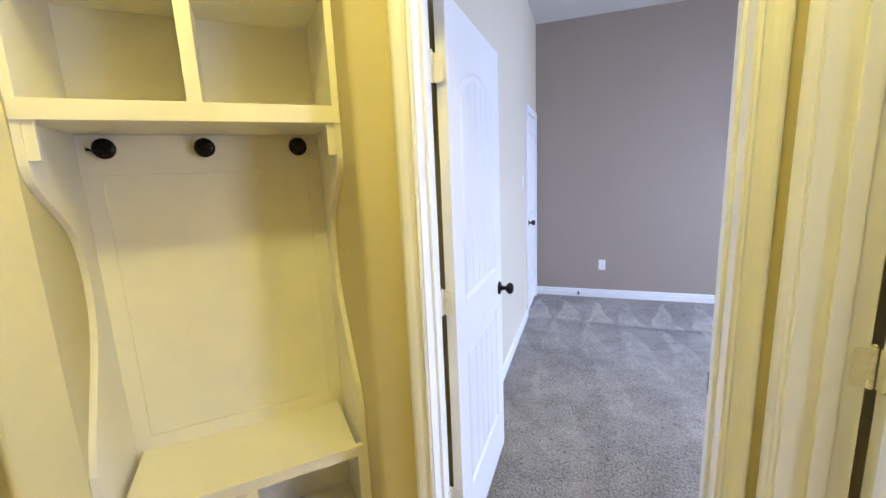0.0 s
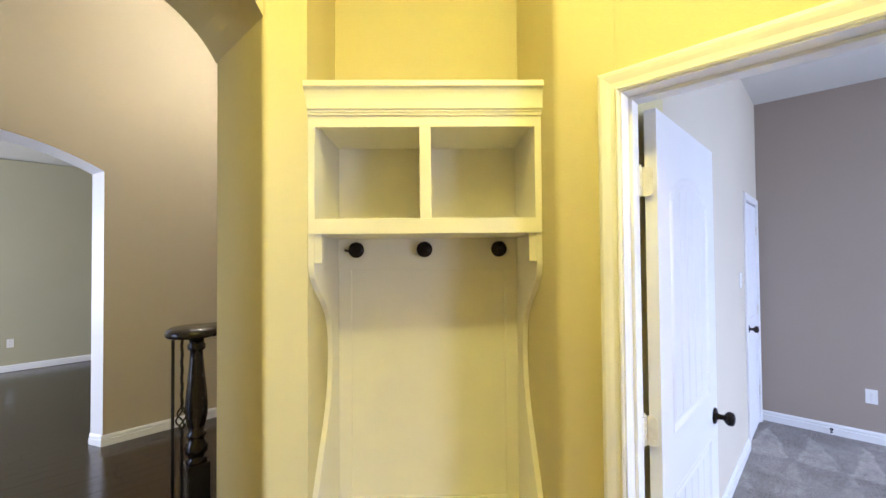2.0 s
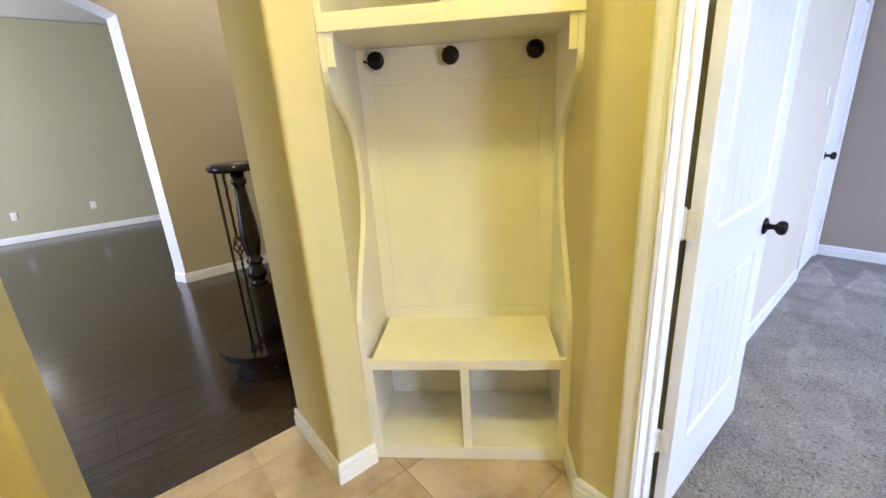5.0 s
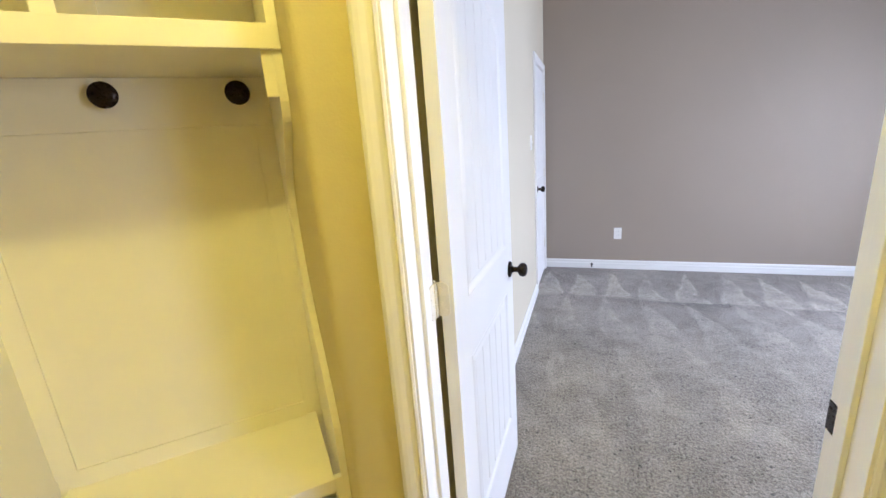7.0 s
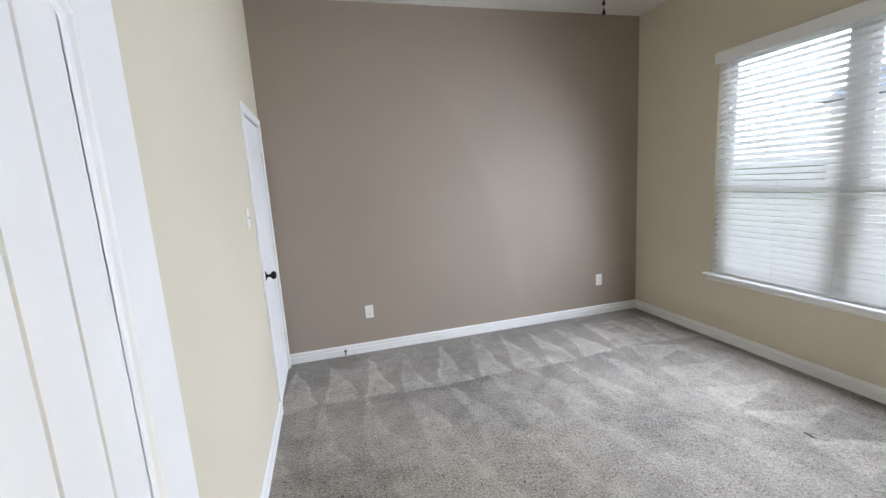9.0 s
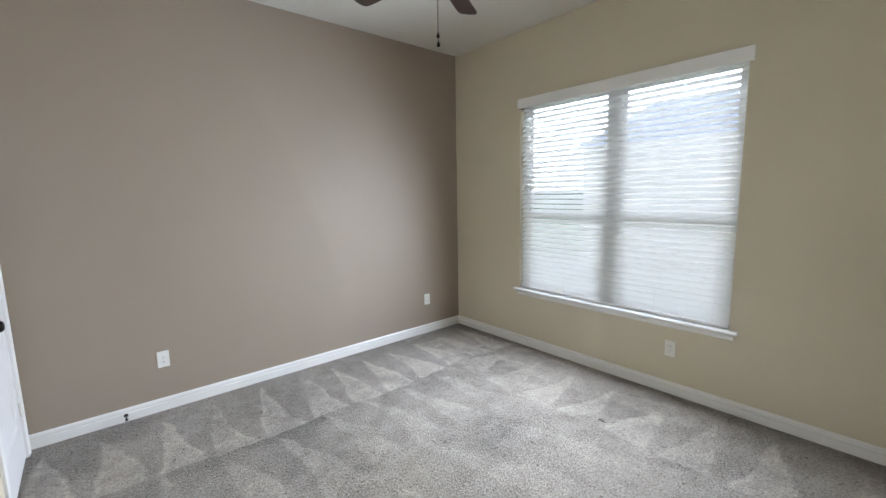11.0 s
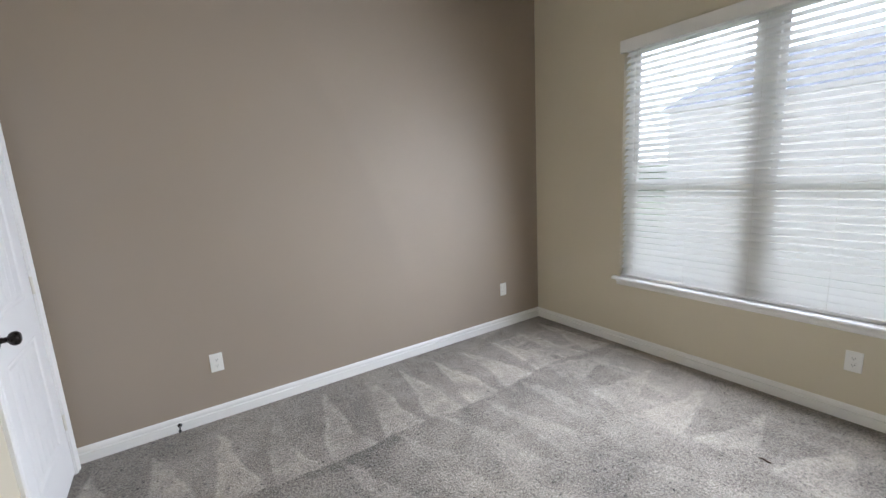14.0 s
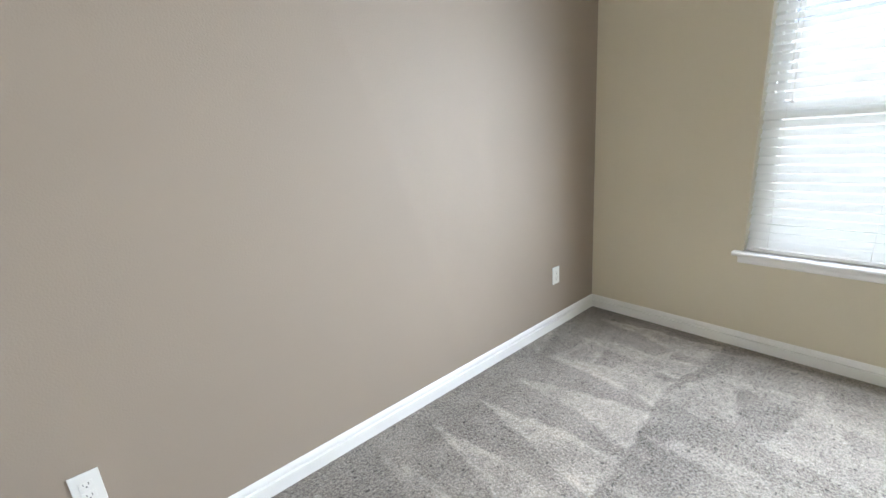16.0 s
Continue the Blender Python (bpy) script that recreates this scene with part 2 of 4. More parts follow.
def tile_material():
    m = bpy.data.materials.new("beige travertine look tile")
    m.use_nodes = True
    t, N = m.node_tree, Nodes(m)
    b = t.nodes["Principled BSDF"]
    pos = t.nodes.new("ShaderNodeNewGeometry").outputs["Position"]
    rnd = t.nodes.new("ShaderNodeObjectInfo").outputs["Random"]
    off = t.nodes.new("ShaderNodeVectorMath")
    off.operation = "ADD"
    t.links.new(pos, off.inputs[0])
    t.links.new(N.math("MULTIPLY", rnd, 30.0), off.inputs[1])
    g = N.noise(off.outputs[0], 4.0, 6.0, 0.62)
    ramp = t.nodes.new("ShaderNodeValToRGB")
    e = ramp.color_ramp.elements
    e[0].position, e[0].color = 0.32, (0.34, 0.24, 0.14, 1)
    e[1].position, e[1].color = 0.68, (0.60, 0.50, 0.36, 1)
    t.links.new(g, ramp.inputs[0])
    t.links.new(ramp.outputs[0], b.inputs["Base Color"])
    b.inputs["Roughness"].default_value = 0.42
    bp = t.nodes.new("ShaderNodeBump")
    bp.inputs["Strength"].default_value, bp.inputs["Distance"].default_value = 0.15, 0.003
    t.links.new(g, bp.inputs["Height"])
    t.links.new(bp.outputs[0], b.inputs["Normal"])
    return m


M_GLASS, M_SLAT, M_CARPET, M_PLANK, M_TILE = glass_material(), slat_material(), carpet_material(), plank_material(), tile_material()
M_GROUT = material("tan grout", (0.42, 0.34, 0.24), rough=0.9, var=0.1)
M_GLOW = glow_material("lit frosted glass shade", (1.0, 0.86, 0.6), 6.0)

# ---------------- mesh helpers ----------------


def box(bm, x0, x1, y0, y1, z0, z1, bevel=0.0):
    """A box; with bevel, its edges are rounded off."""
    made = bmesh.ops.create_cube(bm, size=1.0, matrix=Matrix.LocRotScale(
        ((x0 + x1) / 2, (y0 + y1) / 2, (z0 + z1) / 2), None, (abs(x1 - x0), abs(y1 - y0), abs(z1 - z0))))
    if bevel:
        edges = {e for v in made["verts"] for e in v.link_edges}
        bmesh.ops.bevel(bm, geom=list(edges), offset=bevel, segments=2, affect="EDGES", profile=0.6)
    return bm


def boxed(*args, bevel=0.0):
    return box(bmesh.new(), *args, bevel=bevel)


def prism(bm, outline, y0, y1, axes="xz"):
    """Extrude a closed outline (two coordinates in the named axes) along the third axis from y0 to y1."""
    def at(p, d):
        a, c = p
        return {"xz": (a, d, c), "yz": (d, a, c), "xy": (a, c, d)}[axes]
    lo = [bm.verts.new(at(p, y0)) for p in outline]
    hi = [bm.verts.new(at(p, y1)) for p in outline]
    n = len(outline)
    faces = [bm.faces.new(lo), bm.faces.new(hi)]
    for i in range(n):
        faces.append(bm.faces.new((lo[i], lo[(i + 1) % n], hi[(i + 1) % n], hi[i])))
    for f in faces[:2]:
        f.normal_update()
    bmesh.ops.triangulate(bm, faces=faces[:2], ngon_method="EAR_CLIP")
    bmesh.ops.recalc_face_normals(bm, faces=bm.faces)
    return bm


def lathe(bm, profile, m=None, n=24):
    """Turn a profile of (radius, height) round z."""
    rings = []
    for r, z in profile:
        rings.append([bm.verts.new((r * math.cos(2 * math.pi * k / n), r * math.sin(2 * math.pi * k / n), z)) for k in range(n)])
    for a, b in zip(rings, rings[1:]):
        for k in range(n):
            bm.faces.new((a[k], a[(k + 1) % n], b[(k + 1) % n], b[k])).smooth = True
    bm.faces.new(rings[0][::-1])
    bm.faces.new(rings[-1])
    if m:
        bmesh.ops.transform(bm, matrix=m, verts=[v for r in rings for v in r])
    return bm


def tube(bm, points, r, n=8):
    """A round bar along points."""
    rings = []
    pts = [Vector(p) for p in points]
    for i, p in enumerate(pts):
        d = (pts[min(i + 1, len(pts) - 1)] - pts[max(i - 1, 0)]).normalized()
        q = d.to_track_quat("Z", "Y")
        rr = r[i] if isinstance(r, (list, tuple)) else r
        rings.append([bm.verts.new(p + q @ Vector((rr * math.cos(2 * math.pi * k / n), rr * math.sin(2 * math.pi * k / n), 0))) for k in range(n)])
    for a, b in zip(rings, rings[1:]):
        for k in range(n):
            bm.faces.new((a[k], a[(k + 1) % n], b[(k + 1) % n], b[k])).smooth = True
    bm.faces.new(rings[0][::-1])
    bm.faces.new(rings[-1])
    return bm


def mesh(name, bm, mat):
    data = bpy.data.meshes.new(name)
    bm.normal_update()
    bm.to_mesh(data)
    bm.free()
    data.materials.append(mat)
    return data


def part(name, bm, mat, parent, label=""):
    ob = new(name, mesh(name, bm, mat))
    ob.parent = parent
    return tagged(ob, label)


def thing(name, m, label, category, group="", kind=""):
    ob = new(name)
    ob.empty_display_size = 0.1
    ob.matrix_world = m
    return tagged(ob, label, category, group, kind)


def setting(name, bm, mat, label, category="wall", m=None):
    ob = new(name, mesh(name, bm, mat))
    if m is not None:
        ob.matrix_world = m
    return tagged(ob, label, category, kind="structure")


def slab(bm, s_len, z0, z1, thick, openings=()):
    """A wall along x from 0 to s_len, y from 0 to thick, with openings (s0, s1, z0, z1) through it."""
    ss = sorted({0.0, s_len, *[v for o in openings for v in o[:2]]})
    zs = sorted({z0, z1, *[v for o in openings for v in o[2:]]})

    def solid(i, j):
        if not (0 <= i < len(ss) - 1 and 0 <= j < len(zs) - 1):
            return False
        s, z = (ss[i] + ss[i + 1]) / 2, (zs[j] + zs[j + 1]) / 2
        return not any(o[0] < s < o[1] and o[2] < z < o[3] for o in openings)
    for i in range(len(ss) - 1):
        for j in range(len(zs) - 1):
            if not solid(i, j):
                continue
            a, b, c, d = ss[i], ss[i + 1], zs[j], zs[j + 1]
            quads = [((a, 0, c), (b, 0, c), (b, 0, d), (a, 0, d)), ((b, thick, c), (a, thick, c), (a, thick, d), (b, thick, d))]
            if not solid(i - 1, j):
                quads.append(((a, thick, c), (a, 0, c), (a, 0, d), (a, thick, d)))
            if not solid(i + 1, j):
                quads.append(((b, 0, c), (b, thick, c), (b, thick, d), (b, 0, d)))
            if not solid(i, j - 1):
                quads.append(((a, thick, c), (b, thick, c), (b, 0, c), (a, 0, c)))
            if not solid(i, j + 1):
                quads.append(((a, 0, d), (b, 0, d), (b, thick, d), (a, thick, d)))
            for q in quads:
                bm.faces.new([bm.verts.new(p) for p in q])
    bmesh.ops.remove_doubles(bm, verts=bm.verts, dist=1e-5)
    bmesh.ops.recalc_face_normals(bm, faces=bm.faces)
    return bm


def along(p0, p1):
    """The pose that lays x along p0 to p1 on the floor, and the length. y points to the left of the way."""
    d = Vector(p1) - Vector(p0)
    return pose(p0[0], p0[1], 0, 0, 0, math.degrees(math.atan2(d.y, d.x))), d.length


def wall(name, p0, p1, thick, mat, label, z1=3.05, openings=()):
    """A wall whose room face runs from p0 to p1; its thickness lies to the left of the way."""
    m, n = along(p0, p1)
    return setting(name, slab(bmesh.new(), n, 0.0, z1, thick, openings), mat, label, "wall", m)


BASE = [(0, 0), (0.016, 0), (0.016, 0.053), (0.015, 0.056), (0.004, 0.0575), (0.004, 0.066), (0.0125, 0.069), (0.0115, 0.080), (0.007, 0.089), (0.004, 0.094), (0, 0.094)]


def baseboard(p0, p1, trim0=0.0, trim1=0.0):
    """White moulded baseboard along p0 to p1, proud to the right of the way."""
    m, n = along(p0, p1)
    bm = prism(bmesh.new(), [(-y, z) for y, z in BASE], -trim0, n + trim1, "yz")
    return setting("baseboard", bm, M_TRIM, "white painted wooden baseboard with a stepped top", "baseboard", m)


CASING = [(0.0, 0.0), (0.0, 0.011), (0.0053, 0.014), (0.0106, 0.011), (0.0229, 0.012), (0.0352, 0.016), (0.0458, 0.018), (0.0528, 0.017), (0.0581, 0.013), (0.0581, 0.0)]


def casing(parent, x0, x1, zt, y, side):
    """Moulded casing round a doorway from x0 to x1, mitred at the head, on the face y of the wall; side -1: proud to -y."""
    bm = bmesh.new()
    rows = []
    for d, h in CASING:
        yy = y + side * h
        rows.append([bm.verts.new(p) for p in ((x0 - d, yy, 0), (x0 - d, yy, zt + d), (x1 + d, yy, zt + d), (x1 + d, yy, 0))])
    for a, b in zip(rows, rows[1:]):
        for k in range(3):
            bm.faces.new((a[k], a[k + 1], b[k + 1], b[k]))
    bmesh.ops.recalc_face_normals(bm, faces=bm.faces)
    return part("casing", bm, M_TRIM, parent)

# ---------------- the setting ----------------
H = 3.05
# bedroom
wall("wall_north", (-0.62, 5.0), (3.33, 5.0), 0.12, M_GREY, "taupe grey painted accent wall of the bedroom")
WIN = (2.265, 4.075, 0.585, 2.40)
wall("wall_east", (3.2, 5.0), (3.2, 1.30), 0.13, M_BEIGE, "beige painted bedroom wall with a wide window", openings=[(5.0 - WIN[1], 5.0 - WIN[0], WIN[2], WIN[3])])
# west wall stands a little out of square
W0, W1 = (-0.445, 1.30), (-0.488, 5.0)
wall("wall_west", W0, W1, 0.12, M_BEIGE, "beige painted bedroom wall with the closet door", openings=[(2.892, 3.609, 0.0, 2.065)])
# wall between bedroom and hall, with the doorway
wall("wall_south", (3.2, 1.30), (-0.565, 1.30), 0.06, M_BEIGE, "beige painted wall with the bedroom doorway", openings=[(3.2 - 0.455, 3.2 + 0.365, 0.0, 2.065)])
wall("wall_hall_north", (-0.362, 1.18), (3.2, 1.18), 0.06, M_HALL, "warm beige hall side of the bedroom doorway wall", openings=[(0.0, 0.817, 0.0, 2.065)])
setting("bedroom_ceiling", boxed(-0.62, 3.33, 1.18, 5.12, H, H + 0.1), M_CEIL, "white textured bedroom ceiling", "ceiling")
setting("bedroom_floor", boxed(-0.62, 3.33, 1.24, 5.12, -0.1, 0.0), M_CARPET, "grey cut pile carpet with vacuum marks", "carpet")

# hall
wall("wall_hall_east", (0.535, -0.1), (0.535, -2.2), 0.12, M_HALL, "warm beige hall wall")
wall("wall_hall_door", (0.535, 1.18), (0.535, -0.1), 0.12, M_HALL, "warm beige hall wall with a second doorway", openings=[(0.066, 0.879, 0.0, 2.065)])
wall("wall_hall_south", (0.655, -2.2), (-1.69, -2.2), 0.12, M_HALL, "warm beige wall closing the hall")
NICHE = pose(-0.962, 1.0045, 0, 0, 0, 45)


def niche(u, v):
    p = NICHE @ Vector((u, v, 0))
    return (p.x, p.y)


# the slanting recess that holds the bench
NL, NR, ND, NF = -0.4128, 0.4128, 0.40, -0.168
wall("wall_niche_back", niche(NL - 0.1, ND), niche(NR + 0.1, ND), 0.1, M_HALL, "warm beige back of the bench recess")


def rounded_pier(outline, z1, r, corners):
    """A wall block with an upright round edge at the named corners of its outline."""
    pts = []
    n = len(outline)
    for i, p in enumerate(outline):
        p = Vector(p)
        if i not in corners:
            pts.append(tuple(p))
            continue
        a, b = Vector(outline[i - 1]), Vector(outline[(i + 1) % n])
        s, e = p + (a - p).normalized() * r, p + (b - p).normalized() * r
        for k in range(7):
            f = k / 6
            pts.append(tuple((1 - f) ** 2 * s + 2 * f * (1 - f) * p + f * f * e))
    bm = prism(bmesh.new(), pts, 0.0, z1, "xy")
    for f in bm.faces:
        f.smooth = False
    return bm


# hall face of the door wall left of the doorway, with a round outer corner at the recess
c = niche(NR, NF)
d = niche(NR, ND + 0.05)
setting("wall_hall_pier", rounded_pier([(-0.362, 1.18), (-0.362, 1.176), c, (d[0], d[1]), (-0.3621, d[1])], H, 0.022, {2}), M_HALL, "warm beige wall between recess and doorway")

# thick pier and arched opening between hall and foyer
AX0, AX1, AY0, AY1, AZ, AR = -1.69, -1.235, -0.217, 0.55, 2.37, 0.23
nl = niche(NL, 0.0)
nb = niche(NL, ND + 0.1)
setting("wall_arch_pier", rounded_pier([(AX0, AY1), (AX1, AY1), (AX1, nl[1] - 0.012), nl, nb, (AX0, nb[1])], H, 0.02, {0, 1}), M_HALL, "warm beige wall pier with rounded corners")


def arc(y0, y1, z, rise, n=24):
    h = (y1 - y0) / 2
    R = (h * h + rise * rise) / (2 * rise)
    mid = (y0 + y1) / 2
    return [(y, z + rise - R + math.sqrt(max(0, R * R - (y - mid) ** 2))) for y in (y0 + (y1 - y0) * k / n for k in range(n + 1))]


def arched_wall(name, x0, x1, ya, yb, o0, o1, z, rise, top, mat, label):
    out = [(ya, 0.0), (o0, 0.0)] + arc(o0, o1, z, rise) + [(o1, 0.0), (yb, 0.0), (yb, top), (ya, top)]
    return setting(name, prism(bmesh.new(), out, x0, x1, "yz"), mat, label)


arch = [(AY0 - 0.0, H), (AY0, AZ)] + arc(AY0, AY1, AZ, AR)[1:-1] + [(AY1, AZ), (AY1, H)]
setting("wall_arch_head", prism(bmesh.new(), arch, AX0, AX1, "yz"), M_HALL, "warm beige arched head over the opening to the foyer")
setting("wall_arch_south", rounded_pier([(AX1, AY0), (AX0, AY0), (AX0, -2.2), (AX1, -2.2)], H, 0.02, {0, 1}), M_HALL, "warm beige hall wall beside the arch")
setting("hall_ceiling", boxed(AX0, 0.655, -2.32, 1.18, H, H + 0.1), M_CEIL, "white textured hall ceiling", "ceiling")
setting("niche_ceiling", boxed(-1.9, AX0, 0.55, 2.2, H, H + 0.1), M_CEIL, "white ceiling over the recess", "ceiling")
setting("niche_ceiling_inner", boxed(AX0, -0.36, 1.18, 2.2, H, H + 0.1), M_CEIL, "white ceiling over the recess", "ceiling")
setting("hall_subfloor", boxed(-1.70, 0.655, -2.32, 1.24, -0.12, -0.006), M_GROUT, "tan grout bed of the tiled hall", "floor")
setting("niche_floor", boxed(-1.70, -0.36, 1.24, 2.2, -0.12, -0.006), M_GROUT, "tan grout bed under the bench", "floor")

# room behind the second hall doorway
setting("side_room_floor", boxed(0.655, 2.4, -1.4, 1.18, -0.12, -0.004), M_GROUT, "tan tiled floor of the side room", "floor")
wall("wall_side_north", (0.655, 1.176), (2.4, 1.176), 0.003, M_BEIGE, "beige wall of the side room")
wall("wall_side_east", (2.4, 1.18), (2.4, -1.4), 0.1, M_BEIGE, "beige wall of the side room with a window", openings=[(0.40, 1.06, 0.9, 2.06)])
wall("wall_side_south", (2.5, -1.4), (0.655, -1.4), 0.1, M_BEIGE, "beige wall of the side room")
setting("side_room_ceiling", boxed(0.655, 2.5, -1.5, 1.18, 2.6, 2.7), M_CEIL, "white ceiling of the side room", "ceiling")

# foyer and dining room
FX = -4.468
FH = 4.2
arched_wall("wall_foyer_west", FX - 0.14, FX, -4.4, 4.6, -1.415, 0.515, 2.356, 0.265, FH, M_FOYER, "greige foyer wall with a wide arched opening")
wall("wall_foyer_east", (AX0, -2.2), (AX0, -4.4), 0.1, M_FOYER, "greige foyer wall")
wall("wall_foyer_east_far", (AX0 - 0.01, 4.6), (AX0 - 0.01, 0.58), 0.008, M_FOYER, "greige foyer wall beside the stairs")
setting("wall_foyer_upper", boxed(AX0, AX0 + 0.12, -2.3, 4.6, H + 0.1, FH), M_FOYER, "greige upper foyer wall")
wall("wall_foyer_north", (FX - 0.14, 4.6), (AX0 + 0.1, 4.6), 0.1, M_FOYER, "greige foyer wall behind the stairs", z1=FH)
wall("wall_foyer_south", (AX0 + 0.1, -4.4), (FX - 0.14, -4.4), 0.1, M_FOYER, "greige foyer wall with a tall window", z1=FH, openings=[(0.75, 2.25, 0.3, 2.6)])
setting("foyer_ceiling", boxed(FX - 0.14, AX0 + 0.12, -4.5, 4.7, FH, FH + 0.1), M_CEIL, "white foyer ceiling", "ceiling")
wall("wall_dining_west", (-8.5, -4.4), (-8.5, 2.4), 0.12, M_DINING, "grey green dining room wall")
wall("wall_dining_north", (-8.5, 2.4), (FX - 0.14, 2.4), 0.12, M_DINING, "grey green dining room wall")
wall("wall_dining_south", (FX - 0.14, -4.4), (-8.62, -4.4), 0.12, M_DINING, "grey green dining room wall with a window", openings=[(1.0, 3.0, 0.6, 2.4)])
setting("dining_ceiling", boxed(-8.62, FX - 0.14, -4.52, 2.52, 3.06, 3.16), M_CEIL, "white dining room ceiling", "ceiling")
setting("foyer_subfloor", boxed(-8.62, -1.70, -4.52, 4.7, -0.12, -0.006), M_ESPRESSO, "dark bed under the hardwood floor", "floor")



def arch_reveal(x0, x1, o0, o1, z, rise, inset):
    """Splayed lining of the wide arch, from the foyer face to the narrower dining side."""
    bm = bmesh.new()
    loops = []
    for x, d in ((x1, 0.0), (x0, inset)):
        pts = [(o0 + d, 0.0)] + arc(o0 + d, o1 - d, z - d * 0.25, rise - d * 0.5) + [(o1 - d, 0.0)]
        loops.append([bm.verts.new((x, y, zz)) for y, zz in pts])
    for k in range(len(loops[0]) - 1):
        bm.faces.new((loops[0][k], loops[0][k + 1], loops[1][k + 1], loops[1][k]))
    bmesh.ops.recalc_face_normals(bm, faces=bm.faces)
    # Trim white stands in for wall paint lit by daylight.
    return setting("arch_reveal", bm, M_TRIM, "splayed lining of the wide arch, daylight painted in as white", "trim")


arch_reveal(FX - 0.145, FX + 0.002, -1.415, 0.515, 2.356, 0.265, 0.065)

# baseboards (proud to the right of the way)
baseboard((-0.495, 5.0), (3.2, 5.0))
baseboard((3.2, 5.0), (3.2, 1.30))
m_w, n_w = along(W0, W1)


def on_west(s):
    p = m_w @ Vector((s, 0, 0))
    return (p.x, p.y)


baseboard(on_west(0.0), on_west(2.847))
baseboard((3.2, 1.30), (0.50, 1.30))
baseboard(niche(NR, NF), (-0.36, 1.18), 0.006, -0.054)
baseboard(niche(NR, 0.0), niche(NR, NF), 0.0, 0.006)
baseboard((AX1, AY1), (AX1, nl[1]), 0.012, 0.0)
baseboard((AX0, AY1), (AX1, AY1), 0.012, 0.012)
baseboard((AX1, AY0), (AX0, AY0), 0.012, 0.012)
baseboard((AX1, -2.2), (AX1, AY0), 0.0, 0.012)
baseboard((FX, 0.515), (FX, 4.6), 0.012, 0.0)
baseboard((FX - 0.145, 0.450), (FX, 0.515), 0.0, 0.004)
baseboard((FX, -4.4), (FX, -1.415), 0.0, 0.012)
baseboard((-8.5, -4.4), (-8.5, 2.4))

# ---------------- doors ----------------
DH, DT = 2.015, 0.035


def offset_loop(loop, d):
    """Move a closed outline inwards by d."""
    out = []
    n = len(loop)
    for i in range(n):
        p, a, b = Vector(loop[i]), Vector(loop[i - 1]), Vector(loop[(i + 1) % n])
        e, f = (p - a).normalized(), (b - p).normalized()
        n1, n2 = Vector((-e.y, e.x)), Vector((-f.y, f.x))
        k = (n1 + n2) / (1 + n1.dot(n2))
        out.append(tuple(p + k * d))
    return out


def panel_loops(w):
    a, b = 0.118, w - 0.118
    low = [(a, 0.235), (b, 0.235), (b, 0.825), (a, 0.825)]
    top = arc(a, b, 1.765, 0.085, 14)
    up = [(a, 1.005), (b, 1.005)] + top[::-1]
    return low, up


def leaf_face(parent, side, DW):
    """Frame, sloping moulding and planks on one face of a door; side 1: the +y face."""
    y0 = side * (DT / 2 - 0.009)
    y1 = side * DT / 2
    low, up = panel_loops(DW)
    a, b = low[0][0], low[1][0]
    bm = bmesh.new()
    top = arc(a, b, 1.765, 0.085, 14)
    for out in ([(0, 0), (a, 0), (a, DH), (0, DH)], [(b, 0), (DW, 0), (DW, DH), (b, DH)], [(a, 0), (b, 0), (b, 0.235), (a, 0.235)],
                [(a, 0.825), (b, 0.825), (b, 1.005), (a, 1.005)], top + [(b, DH), (a, DH)]):
        prism(bm, out, y0, y1, "xz")
    part("frame", bm, M_DOOR, parent)
    for loop in (low, up):
        bm = bmesh.new()
        rows = []
        for d, h in ((0.0, 0.009), (0.004, 0.0115), (0.010, 0.0095), (0.016, 0.0055), (0.024, 0.004), (0.034, 0.0075), (0.040, 0.0075)):
            rows.append([bm.verts.new((x, y0 + side * (h - 0.001), z)) for x, z in offset_loop(loop, d)])
        n = len(loop)
        for r, s in zip(rows, rows[1:]):
            for k in range(n):
                bm.faces.new((r[k], r[(k + 1) % n], s[(k + 1) % n], s[k]))
        bmesh.ops.recalc_face_normals(bm, faces=bm.faces)
        part("moulding", bm, M_DOOR, parent)
        inner = offset_loop(loop, 0.040)
        x0, x1 = inner[0][0], inner[1][0]
        zb = inner[0][1]
        n = 5
        wide = (x1 - x0) / n

        def head(x):
            if loop is low:
                return inner[2][1]
            pts = sorted(inner[2:])
            for p, q in zip(pts, pts[1:]):
                if p[0] - 1e-6 <= x <= q[0] + 1e-6:
                    f = (x - p[0]) / max(1e-9, q[0] - p[0])
                    return p[1] * (1 - f) + q[1] * f
            return pts[0][1]
        for k in range(n):
            l, r = x0 + k * wide, x0 + (k + 1) * wide
            g = 0.0035
            bm = bmesh.new()
            yb, yt = y0 + side * 0.0015, y0 + side * 0.0065
            lo = [(l, zb)] + [(r, zb)] + [(x, head(x)) for x in (r, (l + r) / 2, l)]
            hi = [(l + g, zb)] + [(r - g, zb)] + [(x, head(x)) for x in (r - g, (l + r) / 2, l + g)]
            va = [bm.verts.new((x, yb, z)) for x, z in lo]
            vb = [bm.verts.new((x, yt, z)) for x, z in hi]
            bm.faces.new(vb)
            for i in range(5):
                bm.faces.new((va[i], va[(i + 1) % 5], vb[(i + 1) % 5], vb[i]))
            bmesh.ops.recalc_face_normals(bm, faces=bm.faces)
            part("plank", bm, M_DOOR, parent)


